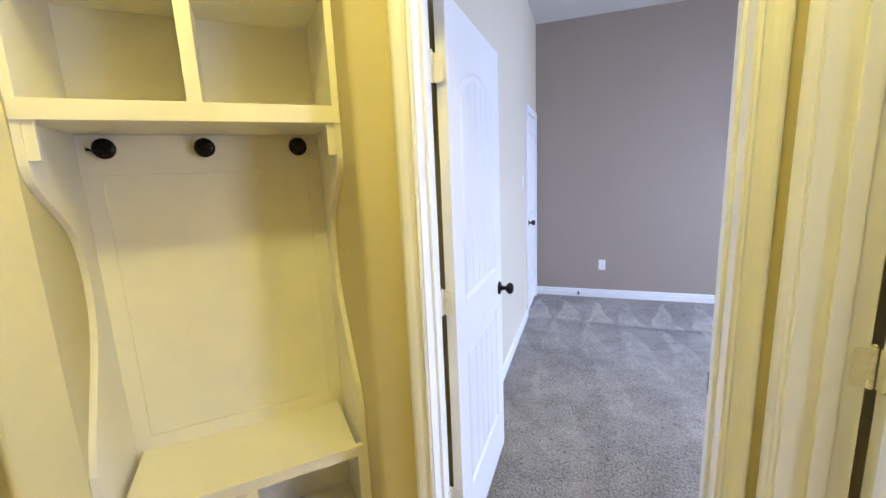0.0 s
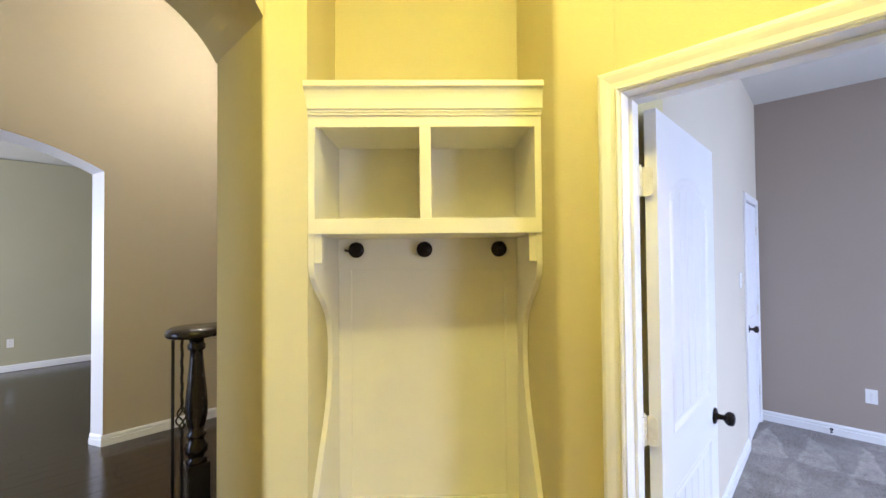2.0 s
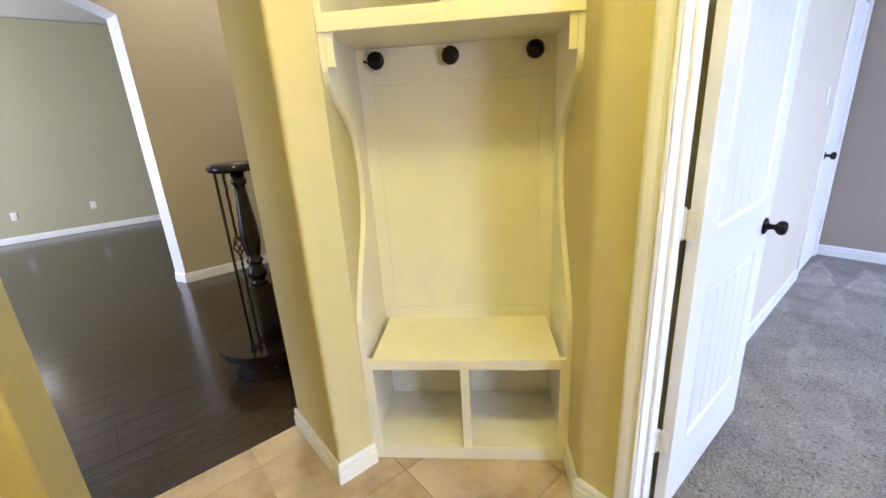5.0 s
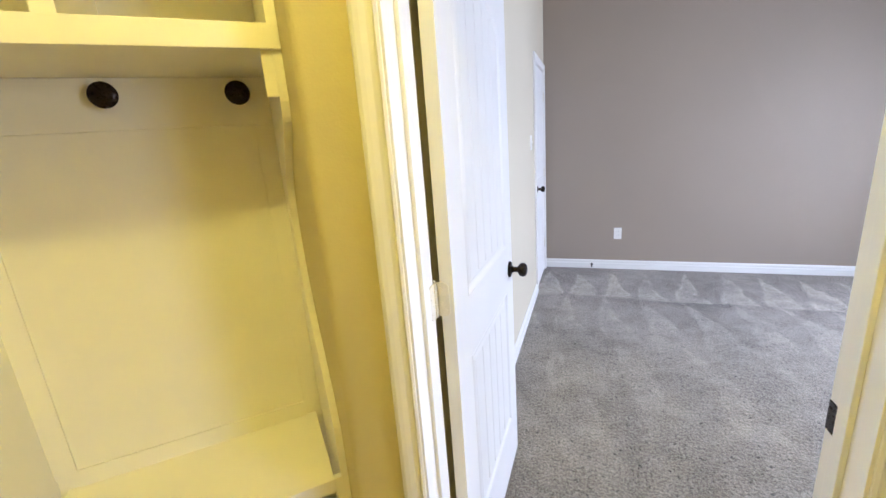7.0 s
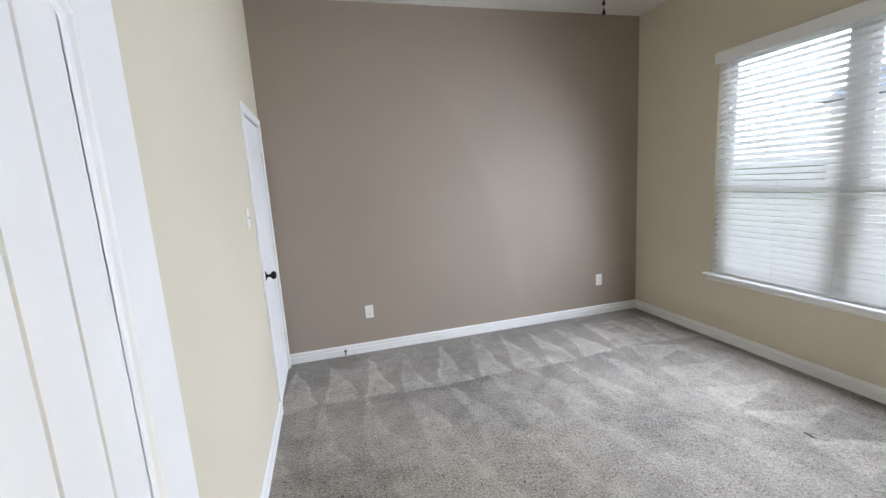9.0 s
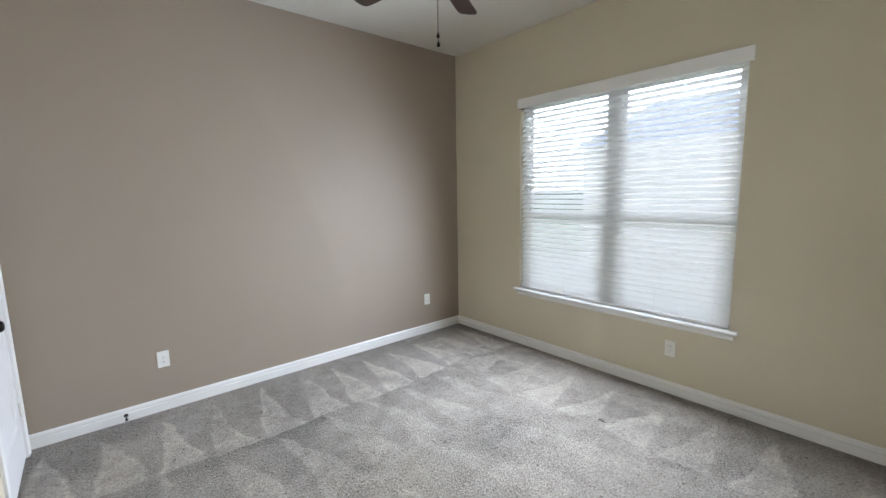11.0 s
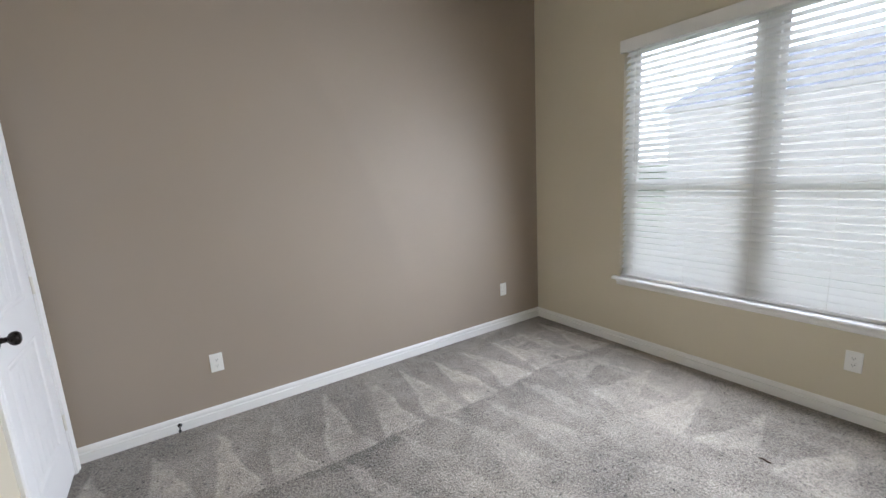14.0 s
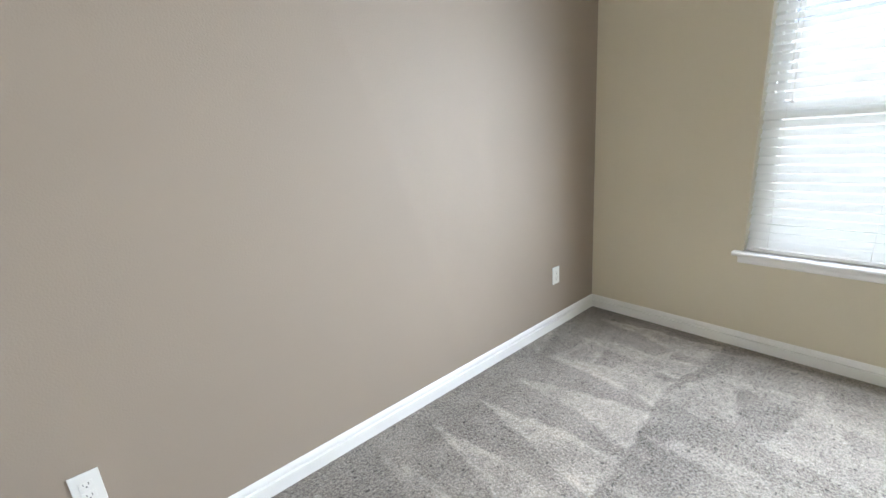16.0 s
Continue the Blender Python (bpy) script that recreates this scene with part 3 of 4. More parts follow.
KNOB = [(0.033, 0.0), (0.033, 0.004), (0.030, 0.008), (0.022, 0.011), (0.012, 0.014), (0.0105, 0.030), (0.013, 0.036), (0.022, 0.041), (0.0275, 0.049), (0.0285, 0.057), (0.026, 0.065), (0.019, 0.071), (0.009, 0.0735), (0.002, 0.074)]


def door_leaf(name, m, label, knob_side, DW=0.765, knob_z=0.902):
    """A two-panel door with an arched upper panel of planks: x from the hinge to the free edge, z from its foot."""
    leaf = thing(name, m, label, "door", kind="structure")
    part("core", boxed(0, DW, -DT / 2 + 0.009, DT / 2 - 0.009, 0, DH), M_DOOR, leaf)
    # plain edges of the leaf
    bm = bmesh.new()
    box(bm, -0.001, 0.002, -DT / 2 + 0.0005, DT / 2 - 0.0005, 0.001, DH - 0.001)
    box(bm, DW - 0.002, DW + 0.001, -DT / 2 + 0.0005, DT / 2 - 0.0005, 0.001, DH - 0.001)
    part("edge", bm, M_DOOR, leaf)
    for side in (-1, 1):
        leaf_face(leaf, side, DW)
    for side in knob_side:
        k = part("knob", lathe(bmesh.new(), KNOB, pose(DW - 0.062, side * DT / 2, knob_z, -90 * side, 0, 0), 28), M_BRONZE, leaf, "dark bronze round door knob")
    return leaf


def hinge(parent, z, x, y, m_leaf, m_jamb):
    """A painted butt hinge: two leaves with round corners and a knuckle of five barrels."""
    bm = bmesh.new()
    for k in range(5):
        lathe(bm, [(0.0058, 0), (0.0062, 0.001), (0.0062, 0.0165), (0.0058, 0.0175)], pose(x, y, z - 0.044 + k * 0.018), 12)
    lathe(bm, [(0.003, 0), (0.005, 0.002), (0.003, 0.005)], pose(x, y, z + 0.046), 10)
    part("hinge_knuckle", bm, M_HINGE, parent)
    for mm in (m_leaf, m_jamb):
        out = []
        r = 0.014
        for cx, cz, a0 in ((0.030 - r, 0.044 - r, 0), (0, 0.044, None), (0, -0.044, None), (0.030 - r, -0.044 + r, -90)):
            if a0 is None:
                out.append((cx, cz))
            else:
                out += [(cx + r * math.cos(radians(a0 + k * 15)), cz + r * math.sin(radians(a0 + k * 15))) for k in range(7)]
        bm = prism(bmesh.new(), out, 0.0, 0.0025, "xz")
        for sx, sz in ((0.010, 0.028), (0.021, 0.010), (0.010, -0.010), (0.021, -0.028)):
            lathe(bm, [(0.0035, -0.001), (0.0035, 0.0035)], pose(sx, 0.0, sz, -90, 0, 0), 8)
        bmesh.ops.transform(bm, matrix=pose(x, y, z) @ mm, verts=bm.verts)
        part("hinge_leaf", bm, M_HINGE, parent)


def jamb(parent, x0, x1, zt, y0, y1, stop_y):
    """Lining of a doorway with its stops; x0 and x1 are its clear faces."""
    j = 0.018
    for a, b in ((x0 - j, x0), (x1, x1 + j)):
        part("jamb", boxed(a, b, y0, y1, 0, zt + j, bevel=0.0015), M_TRIM, parent)
    part("jamb_head", boxed(x0, x1, y0, y1, zt, zt + j), M_TRIM, parent)
    for a, b in ((x0, x0 + 0.010), (x1 - 0.010, x1)):
        part("stop", boxed(a, b, stop_y, stop_y + 0.034, 0, zt, bevel=0.002), M_TRIM, parent)
    part("stop_head", boxed(x0 + 0.010, x1 - 0.010, stop_y, stop_y + 0.034, zt - 0.010, zt, bevel=0.002), M_TRIM, parent)


# bedroom doorway
frame_a = thing("door_frame", pose(0, 0, 0), "white painted door frame with moulded casing", "door frame", kind="structure")
JX0, JX1, JZ = -0.345, 0.437, 2.045
jamb(frame_a, JX0, JX1, JZ, 1.174, 1.306, 1.228)
casing(frame_a, JX0 - 0.006, JX1 + 0.006, JZ + 0.006, 1.18, -1)
casing(frame_a, JX0 - 0.006, JX1 + 0.006, JZ + 0.006, 1.30, 1)
strike = part("strike_plate", boxed(JX1 - 0.002, JX1 + 0.001, 1.276, 1.304, 0.865, 0.925, bevel=0.0008), M_BRONZE, frame_a, "dark bronze strike plate")
door_1 = door_leaf("door_1", pose(-0.3215, 1.336, 0.018, 0, 0, 90), "white bedroom door standing open, two panels, arched top", (-1, 1), 0.753)
for z in (0.30, 1.055, 1.80):
    hinge(frame_a, z + 0.012, -0.3435, 1.311, pose(0.003, 0.0085, 0), pose(-0.0015, -0.004, 0, 0, 0, -90))

# second hall doorway, door open into the side room
frame_b = thing("door_frame", pose(0.535, 1.095, 0, 0, 0, -90), "white painted door frame with moulded casing", "door frame", kind="structure")
jamb(frame_b, 0.0, 0.775, JZ, -0.006, 0.126, 0.050)
casing(frame_b, -0.006, 0.781, JZ + 0.006, 0.0, -1)
for z in (0.30, 1.055, 1.80):
    hinge(frame_b, z + 0.012, 0.0015, 0.131, pose(0.003, 0.0085, 0), pose(-0.0015, -0.004, 0, 0, 0, -90))
door_2 = door_leaf("door_2", pose(0.678, 1.0715, 0.018), "white side room door standing open", (-1,))

# closet door in the west wall
closet = thing("closet_door_frame", m_w, "white painted closet door frame with moulded casing", "door frame", kind="structure")
cl0, cl1 = 2.911, 3.590
jamb(closet, cl0, cl1, JZ, -0.006, 0.126, 0.040)
casing(closet, cl0 - 0.006, cl1 + 0.006, JZ + 0.006, 0.0, -1)
door_leaf("closet_door", m_w @ pose(cl1 - 0.003, 0.0165, 0.018, 0, 0, 180), "white closed closet door, two panels, arched top", (1,), 0.673, 0.945)
for z in (0.31, 1.065, 1.81):
    bm = bmesh.new()
    for k in range(5):
        lathe(bm, [(0.0058, 0), (0.0062, 0.001), (0.0062, 0.0165), (0.0058, 0.0175)], pose(cl1 - 0.002, -0.007, z - 0.044 + k * 0.018), 12)
    box(bm, cl1 - 0.004, cl1 + 0.0, -0.004, 0.0, z - 0.044, z + 0.044)
    part("hinge_knuckle", bm, M_HINGE, closet)
# unseen closet box behind the door, added so no sky light leaks in
setting("closet_blocker_back", slab(bmesh.new(), 1.30, 0.0, 2.6, 0.05), M_BEIGE, "beige closet wall, unseen, added to stop light leaks", "wall", pose(-1.30, 3.85, 0, 0, 0, 90))
setting("closet_blocker_side", boxed(-1.30, -0.60, 3.80, 3.85, 0, 2.6), M_BEIGE, "beige closet wall, unseen, added to stop light leaks", "wall")
setting("closet_blocker_end", boxed(-1.35, -0.62, 5.13, 5.20, 0, 2.6), M_BEIGE, "beige closet wall, unseen, added to stop light leaks", "wall")
setting("closet_blocker_top", boxed(-1.35, -0.62, 3.80, 5.20, 2.6, 2.65), M_CEIL, "white closet ceiling, unseen, added to stop light leaks", "ceiling")
setting("closet_blocker_floor", boxed(-1.35, -0.62, 3.80, 5.20, -0.1, 0.0), M_CARPET, "grey carpet of the closet, unseen, added to stop light leaks", "carpet")

# ---------------- hall bench ----------------


def spline(points, n=5):
    """A smooth line through points."""
    out = []
    for i in range(len(points) - 1):
        p = [Vector(points[max(0, min(len(points) - 1, i + k))]) for k in (-1, 0, 1, 2)]
        for k in range(n):
            f = k / n
            out.append(tuple(0.5 * ((2 * p[1]) + (p[2] - p[0]) * f + (2 * p[0] - 5 * p[1] + 4 * p[2] - p[3]) * f * f + (3 * p[1] - p[0] - 3 * p[2] + p[3]) * f ** 3)))
    return out + [tuple(points[-1])]


bench = thing("hall_bench", NICHE, "cream white built-in hall bench with cubbies and coat hooks", "bench")
BW, BD, SEAT = 0.412, 0.385, 0.487
FRONT = spline([(0.0, 0.655), (0.045, 0.745), (0.115, 0.85), (0.185, 0.955), (0.235, 1.06), (0.255, 1.16), (0.252, 1.26), (0.222, 1.345), (0.150, 1.415), (0.075, 1.465), (0.018, 1.515), (0.0, 1.56)])
for s in (-1, 1):
    a, b = sorted((s * BW, s * (BW - 0.020)))
    part("side_panel", prism(bmesh.new(), [(BD, SEAT)] + [(0.0, SEAT)] + FRONT + [(0.0, 2.09), (BD, 2.09)], a, b, "yz"), M_BENCH, bench)
    a, b = sorted((s * (BW - 0.020), s * (BW - 0.046)))
    part("bracket", boxed(a, b, 0.004, 0.022, 1.572, 1.673, bevel=0.002), M_BENCH, bench)
    a, b = sorted((s * BW, s * (BW - 0.018)))
    part("cabinet_side", boxed(a, b, 0.02, BD, 0, SEAT - 0.0004), M_BENCH, bench)
    a, b = sorted((s * BW, s * (BW - 0.040)))
    part("stile", boxed(a, b, 0.0, 0.02, 0.0, SEAT - 0.0004, bevel=0.0008), M_BENCH, bench)
    a, b = sorted((s * BW, s * (BW - 0.024)))
    part("stile", boxed(a, b, -0.004, 0.016, 1.675, 2.09, bevel=0.0015), M_BENCH, bench)
    a, b = sorted((s * (BW - 0.020), s * (BW - 0.075)))
    part("back_stile", boxed(a, b, BD - 0.018, BD - 0.008, 0.53, 1.535, bevel=0.001), M_BENCH, bench)
part("back_board", boxed(-BW, BW, BD - 0.010, BD, SEAT - 0.02, 2.09), M_BENCH, bench)
part("seat", boxed(-BW + 0.0405, BW - 0.0405, -0.0015, BD - 0.01, SEAT - 0.020, SEAT, bevel=0.0015), M_BENCH, bench)
part("back_rail", boxed(-BW + 0.075, BW - 0.075, BD - 0.018, BD - 0.008, SEAT, 0.545, bevel=0.001), M_BENCH, bench)
part("hook_rail", boxed(-BW + 0.020, BW - 0.020, BD - 0.026, BD - 0.008, 1.535, 1.672, bevel=0.0015), M_BENCH, bench)
part("rail", boxed(-BW + 0.040, BW - 0.040, 0.0, 0.02, SEAT - 0.045, SEAT - 0.0202, bevel=0.0006), M_BENCH, bench)
part("bottom_rail", boxed(-BW + 0.040, BW - 0.040, 0.0, 0.02, 0.0, 0.062, bevel=0.0015), M_BENCH, bench)
part("stile", boxed(-0.018, 0.018, 0.0, 0.02, 0.062, SEAT - 0.045, bevel=0.0015), M_BENCH, bench)
part("divider", boxed(-0.009, 0.009, 0.02, BD, 0.062, SEAT - 0.02), M_BENCH, bench)
part("cabinet_floor", boxed(-BW + 0.018, BW - 0.018, 0.02, BD, 0.044, 0.062), M_BENCH, bench)
part("cabinet_back", boxed(-BW + 0.018, BW - 0.018, BD - 0.012, BD, 0.062, SEAT - 0.02), M_BENCH, bench)
part("cabinet_cleat", boxed(-BW + 0.06, BW - 0.06, BD - 0.024, BD - 0.012, 0.255, 0.285, bevel=0.002), M_BENCH, bench)
part("shelf", boxed(-BW + 0.020, BW - 0.020, -0.006, BD - 0.01, 1.673, 1.692), M_BENCH, bench)
part("shelf_rail", boxed(-BW + 0.004, BW - 0.004, -0.009, 0.012, 1.673, 1.727, bevel=0.002), M_BENCH, bench)
part("top_rail", boxed(-BW + 0.022, BW - 0.022, -0.004, 0.016, 2.050, 2.09, bevel=0.0015), M_BENCH, bench)
part("stile", boxed(-0.020, 0.020, -0.004, 0.016, 1.727, 2.050, bevel=0.0015), M_BENCH, bench)
part("divider", boxed(-0.009, 0.009, 0.016, BD - 0.01, 1.692, 2.07), M_BENCH, bench)
part("top_board", boxed(-BW, BW, 0.0, BD, 2.072, 2.0895), M_BENCH, bench)
CROWN = [(0.010, 2.0895), (-0.012, 2.0895), (-0.013, 2.098), (-0.018, 2.100), (-0.018, 2.106), (-0.024, 2.109), (-0.024, 2.115)]
CROWN += [(-0.024 - 0.020 * (1 - math.cos(k * math.pi / 12)), 2.115 + 0.062 * math.sin(k * math.pi / 12)) for k in range(1, 7)]
CROWN += [(-0.047, 2.180), (-0.047, 2.198), (-0.044, 2.200), (BD, 2.200), (BD, 2.195), (0.010, 2.195)]
part("crown_moulding", prism(bmesh.new(), CROWN, -BW - 0.004, BW + 0.004, "yz"), M_BENCH, bench)
for u in (-0.306, -0.014, 0.306):
    bm = bmesh.new()
    lathe(bm, [(0.019, 0), (0.019, 0.003), (0.015, 0.006), (0.0075, 0.008), (0.0065, 0.028), (0.010, 0.034), (0.029, 0.037), (0.0335, 0.040), (0.034, 0.043), (0.031, 0.047), (0.019, 0.050), (0.004, 0.0515)],
          pose(u, BD - 0.026, 1.623, 90, 0, 0), 28)
    d = 0.030 if u < -0.3 else 0.0  # the first hook has turned on its screw
    tube(bm, [(u, BD - 0.030, 1.620), (u - 0.006 - 0.5 * d, BD - 0.050, 1.606 + 0.2 * d), (u - 0.012 - d, BD - 0.066, 1.612 + 0.3 * d), (u - 0.014 - 1.1 * d, BD - 0.070, 1.622)], [0.005, 0.0045, 0.0045, 0.006])
    part("coat_hook", bm, M_BRONZE, bench, "dark bronze coat hook with a disc knob")

# ---------------- bedroom window and blind ----------------
y0, y1, z0, z1 = WIN
window = thing("window_1", pose(3.2, (y0 + y1) / 2, 0), "wide double white vinyl window with a wooden sill", "window", kind="structure")
hw = (y1 - y0) / 2


def frame_bars(name, a, b, lo, hi, x0, x1, w):
    bm = bmesh.new()
    for q in ((a, a + w, lo, hi), (b - w, b, lo, hi), (a + w, b - w, lo, lo + w), (a + w, b - w, hi - w, hi)):
        box(bm, x0, x1, *q, bevel=0.002)
    return part(name, bm, M_VINYL, window)


frame_bars("window_frame", -hw, hw, z0, z1, 0.082, 0.128, 0.035)
part("mullion", boxed(0.080, 0.126, -0.050, 0.050, z0 + 0.035, z1 - 0.035, bevel=0.003), M_VINYL, window)
for s in (-1, 1):
    a, b = sorted((s * 0.050, s * (hw - 0.035)))
    zm = 1.345
    frame_bars("lower_sash", a, b, z0 + 0.035, zm + 0.022, 0.088, 0.108, 0.038)
    frame_bars("upper_sash", a, b, zm - 0.022, z1 - 0.035, 0.109, 0.126, 0.034)
    for lo, hi, x in ((z0 + 0.07, zm - 0.016, 0.098), (zm + 0.012, z1 - 0.069, 0.1175)):
        g = part("pane", boxed(x - 0.002, x + 0.002, a + 0.036, b - 0.036, lo, hi), M_GLASS, window)
        g.visible_shadow = False
SILL = [(-0.048, 0.570), (-0.050, 0.577), (-0.048, 0.584), (-0.040, 0.588), (0.082, 0.588), (0.082, 0.566), (-0.044, 0.566)]
bm = prism(bmesh.new(), SILL, -hw - 0.058, hw + 0.045, "xz")
bmesh.ops.bevel(bm, geom=[e for e in bm.edges if e.is_boundary], offset=0.001, affect="EDGES")
part("window_sill", bm, M_TRIM, window, "white painted wooden sill with horns")
APRON = [(0.0, 0.518), (-0.006, 0.518), (-0.012, 0.526), (-0.012, 0.540), (-0.016, 0.550), (-0.026, 0.560), (-0.030, 0.566), (0.0, 0.566)]
part("apron", prism(bmesh.new(), APRON, -hw - 0.030, hw + 0.020, "xz"), M_TRIM, window)

blind = thing("window_blind", pose(3.2, (y0 + y1) / 2, 0), "white faux wood venetian blind, lowered, slats tilted", "blind")
part("valance", boxed(-0.030, -0.012, -hw - 0.028, hw + 0.020, 2.338, 2.428, bevel=0.004), M_TRIM, blind)
for a in (-hw - 0.028, hw + 0.010):
    part("valance_return", boxed(-0.012, -0.001, a, a + 0.010, 2.338, 2.428), M_TRIM, blind)
part("head_rail", boxed(0.004, 0.056, -hw + 0.006, hw - 0.006, 2.345, 2.396), M_VINYL, blind)
part("bottom_rail", boxed(0.006, 0.056, -hw + 0.010, hw - 0.010, 0.592, 0.612, bevel=0.004), M_VINYL, blind)
bm = bmesh.new()
rows = []
for k in range(6):
    f = k / 5
    rows.append((-0.025 + 0.05 * f, 0.003 * (1 - (2 * f - 1) ** 2)))
out = [(x, z + 0.0012) for x, z in rows] + [(x, z - 0.0012) for x, z in rows[::-1]]
prism(bm, out, -hw + 0.010, hw - 0.010, "xz")
slat = mesh("slat", bm, M_SLAT)
PITCH = 0.0457
count = int((2.335 - 0.628) / PITCH)
rng = random.Random(4)
for k in range(count + 1):
    ob = new("slat", slat)
    ob.parent = blind
    ob.matrix_basis = pose(0.031, rng.uniform(-0.001, 0.001), 0.634 + k * PITCH, 0, -44.5 + rng.uniform(-1.2, 1.2), 0)
for yy in (-0.80, -0.40, 0.0, 0.40, 0.80):
    for x in (0.008, 0.054):
        part("ladder_cord", tube(bmesh.new(), [(x, yy, 0.60), (x, yy, 2.35)], 0.0006, 5), M_CORD, blind)
for yy, zt in ((hw - 0.105, 1.56), (hw - 0.125, 1.405)):
    c = part("pull_cord", tube(bmesh.new(), [(-0.006, yy, 2.35), (-0.004, yy, zt)], 0.0012, 6), M_CORD, blind)
    part("tassel", lathe(bmesh.new(), [(0.002, 0.030), (0.005, 0.026), (0.007, 0.008), (0.0065, 0.0), (0.002, -0.002)][::-1], pose(-0.004, yy, zt - 0.03), 12), M_VINYL, c)
part("cord_coil", tube(bmesh.new(), [(-0.020 + 0.016 * math.cos(k * 0.9), -hw + 0.25 + 0.05 * math.sin(k * 0.55), 0.591 + 0.001 * (k % 3)) for k in range(28)], 0.0016, 5), M_CORD, blind)

# ---------------- small fixtures ----------------


def outlet(m, label="white duplex wall outlet"):
    """A duplex outlet: y points out of the wall."""
    ob = thing("wall_outlet", m, label, "outlet", "wall outlets")
    part("cover_plate", boxed(-0.037, 0.037, 0.0, 0.006, -0.060, 0.060, bevel=0.0025), M_PLATE, ob)
    for s in (-1, 1):
        f = part("socket", boxed(-0.017, 0.017, 0.005, 0.008, s * 0.020 - 0.014, s * 0.020 + 0.014, bevel=0.003), M_PLATE, ob)
        bm = bmesh.new()
        for x, h in ((-0.0065, 0.008), (0.0065, 0.0065)):
            box(bm, x - 0.001, x + 0.001, 0.0075, 0.0084, s * 0.020 - h / 2 + 0.003, s * 0.020 + h / 2 + 0.003)
        lathe(bm, [(0.0024, 0), (0.0024, 0.0009)], pose(0, 0.0075, s * 0.020 - 0.007, -90, 0, 0), 10)
        part("slots", bm, M_SLOT, f)
    part("screw", lathe(bmesh.new(), [(0.0030, 0), (0.0025, 0.001)], pose(0, 0.006, 0, -90, 0, 0), 10), M_PLATE, ob)
    return ob


outlet(pose(0.256, 5.0, 0.385, 0, 0, 180))
outlet(pose(2.722, 5.0, 0.380, 0, 0, 180))
outlet(pose(3.2, 2.628, 0.352, 0, 0, 90))
outlet(pose(-8.5, -0.985, 0.392, 0, 0, -90))
outlet(pose(-8.5, -0.072, 0.404, 0, 0, -90))

stop = thing("door_stop", pose(0.005, 4.986, 0.045), "small dark bronze door stop on the baseboard", "door stop")
part("base", lathe(bmesh.new(), [(0.013, 0), (0.013, 0.003), (0.006, 0.007), (0.0045, 0.010)], pose(0, 0, 0, 90, 0, 0), 14), M_BRONZE, stop)
part("rod", tube(bmesh.new(), [(0, -0.008, 0), (0, -0.062, -0.004)], 0.0042, 8), M_BRONZE, stop)
part("tip", lathe(bmesh.new(), [(0.006, 0), (0.0085, 0.002), (0.0085, 0.010), (0.006, 0.012)], pose(0, -0.060, -0.004, 90, 0, 0), 12), M_RUBBER, stop)

pict = thing("wall_picture", pose(2.18, 1.30, 0.94), "black framed dark picture on the beige wall", "picture")
bm = bmesh.new()
for a, b, c, d in ((-0.46, 0.46, -0.30, -0.275), (-0.46, 0.46, 0.275, 0.30), (-0.46, -0.435, -0.275, 0.275), (0.435, 0.46, -0.275, 0.275)):
    box(bm, a, b, 0.0, 0.028, c, d, bevel=0.003)
part("frame", bm, M_BLACK, pict)
part("picture_glass", boxed(-0.435, 0.435, 0.004, 0.012, -0.275, 0.275), M_PICT, pict)

# ---------------- ceiling fan ----------------
fan = thing("ceiling_fan", pose(1.475, 3.26, 3.05), "dark bronze ceiling fan with five cherry blades", "ceiling fan")
part("canopy", lathe(bmesh.new(), [(0.070, 0.0), (0.068, -0.02), (0.040, -0.055), (0.016, -0.065)][::-1], None, 28), M_BRONZE, fan)
part("down_rod", tube(bmesh.new(), [(0, 0, -0.06), (0, 0, -0.19)], 0.011, 14), M_BRONZE, fan)
part("motor", lathe(bmesh.new(), [(0.03, -0.18), (0.085, -0.195), (0.120, -0.225), (0.125, -0.285), (0.105, -0.320), (0.060, -0.332)][::-1], None, 36), M_BRONZE, fan)
part("switch_housing", lathe(bmesh.new(), [(0.055, -0.332), (0.062, -0.345), (0.060, -0.385), (0.040, -0.405), (0.006, -0.412)][::-1], None, 28), M_BRONZE, fan)
for k in range(5):
    r = pose(0, 0, -0.315, 0, 0, 30 + 72 * k)
    bm = bmesh.new()
    box(bm, 0.09, 0.24, -0.018, 0.018, -0.004, 0.002, bevel=0.0015)
    box(bm, 0.17, 0.25, -0.040, 0.040, -0.004, 0.000, bevel=0.0015)
    bmesh.ops.transform(bm, matrix=r @ pose(0, 0, 0, 11, 0, 0), verts=bm.verts)
    iron = part("blade_iron", bm, M_BRONZE, fan)
    out = spline([(0.20, -0.050), (0.30, -0.058), (0.45, -0.064), (0.58, -0.067)], 3) + spline([(0.605, -0.063), (0.623, -0.045), (0.630, 0.0), (0.623, 0.045), (0.605, 0.063)], 3) + spline([(0.58, 0.067), (0.45, 0.064), (0.30, 0.058), (0.20, 0.050)], 3)
    bm = prism(bmesh.new(), out, 0.0, 0.006, "xy")
    bmesh.ops.transform(bm, matrix=r @ pose(0, 0, 0.001, 11, 0, 0), verts=bm.verts)
    part("blade", bm, M_BLADE, fan, "dark cherry wood blade")
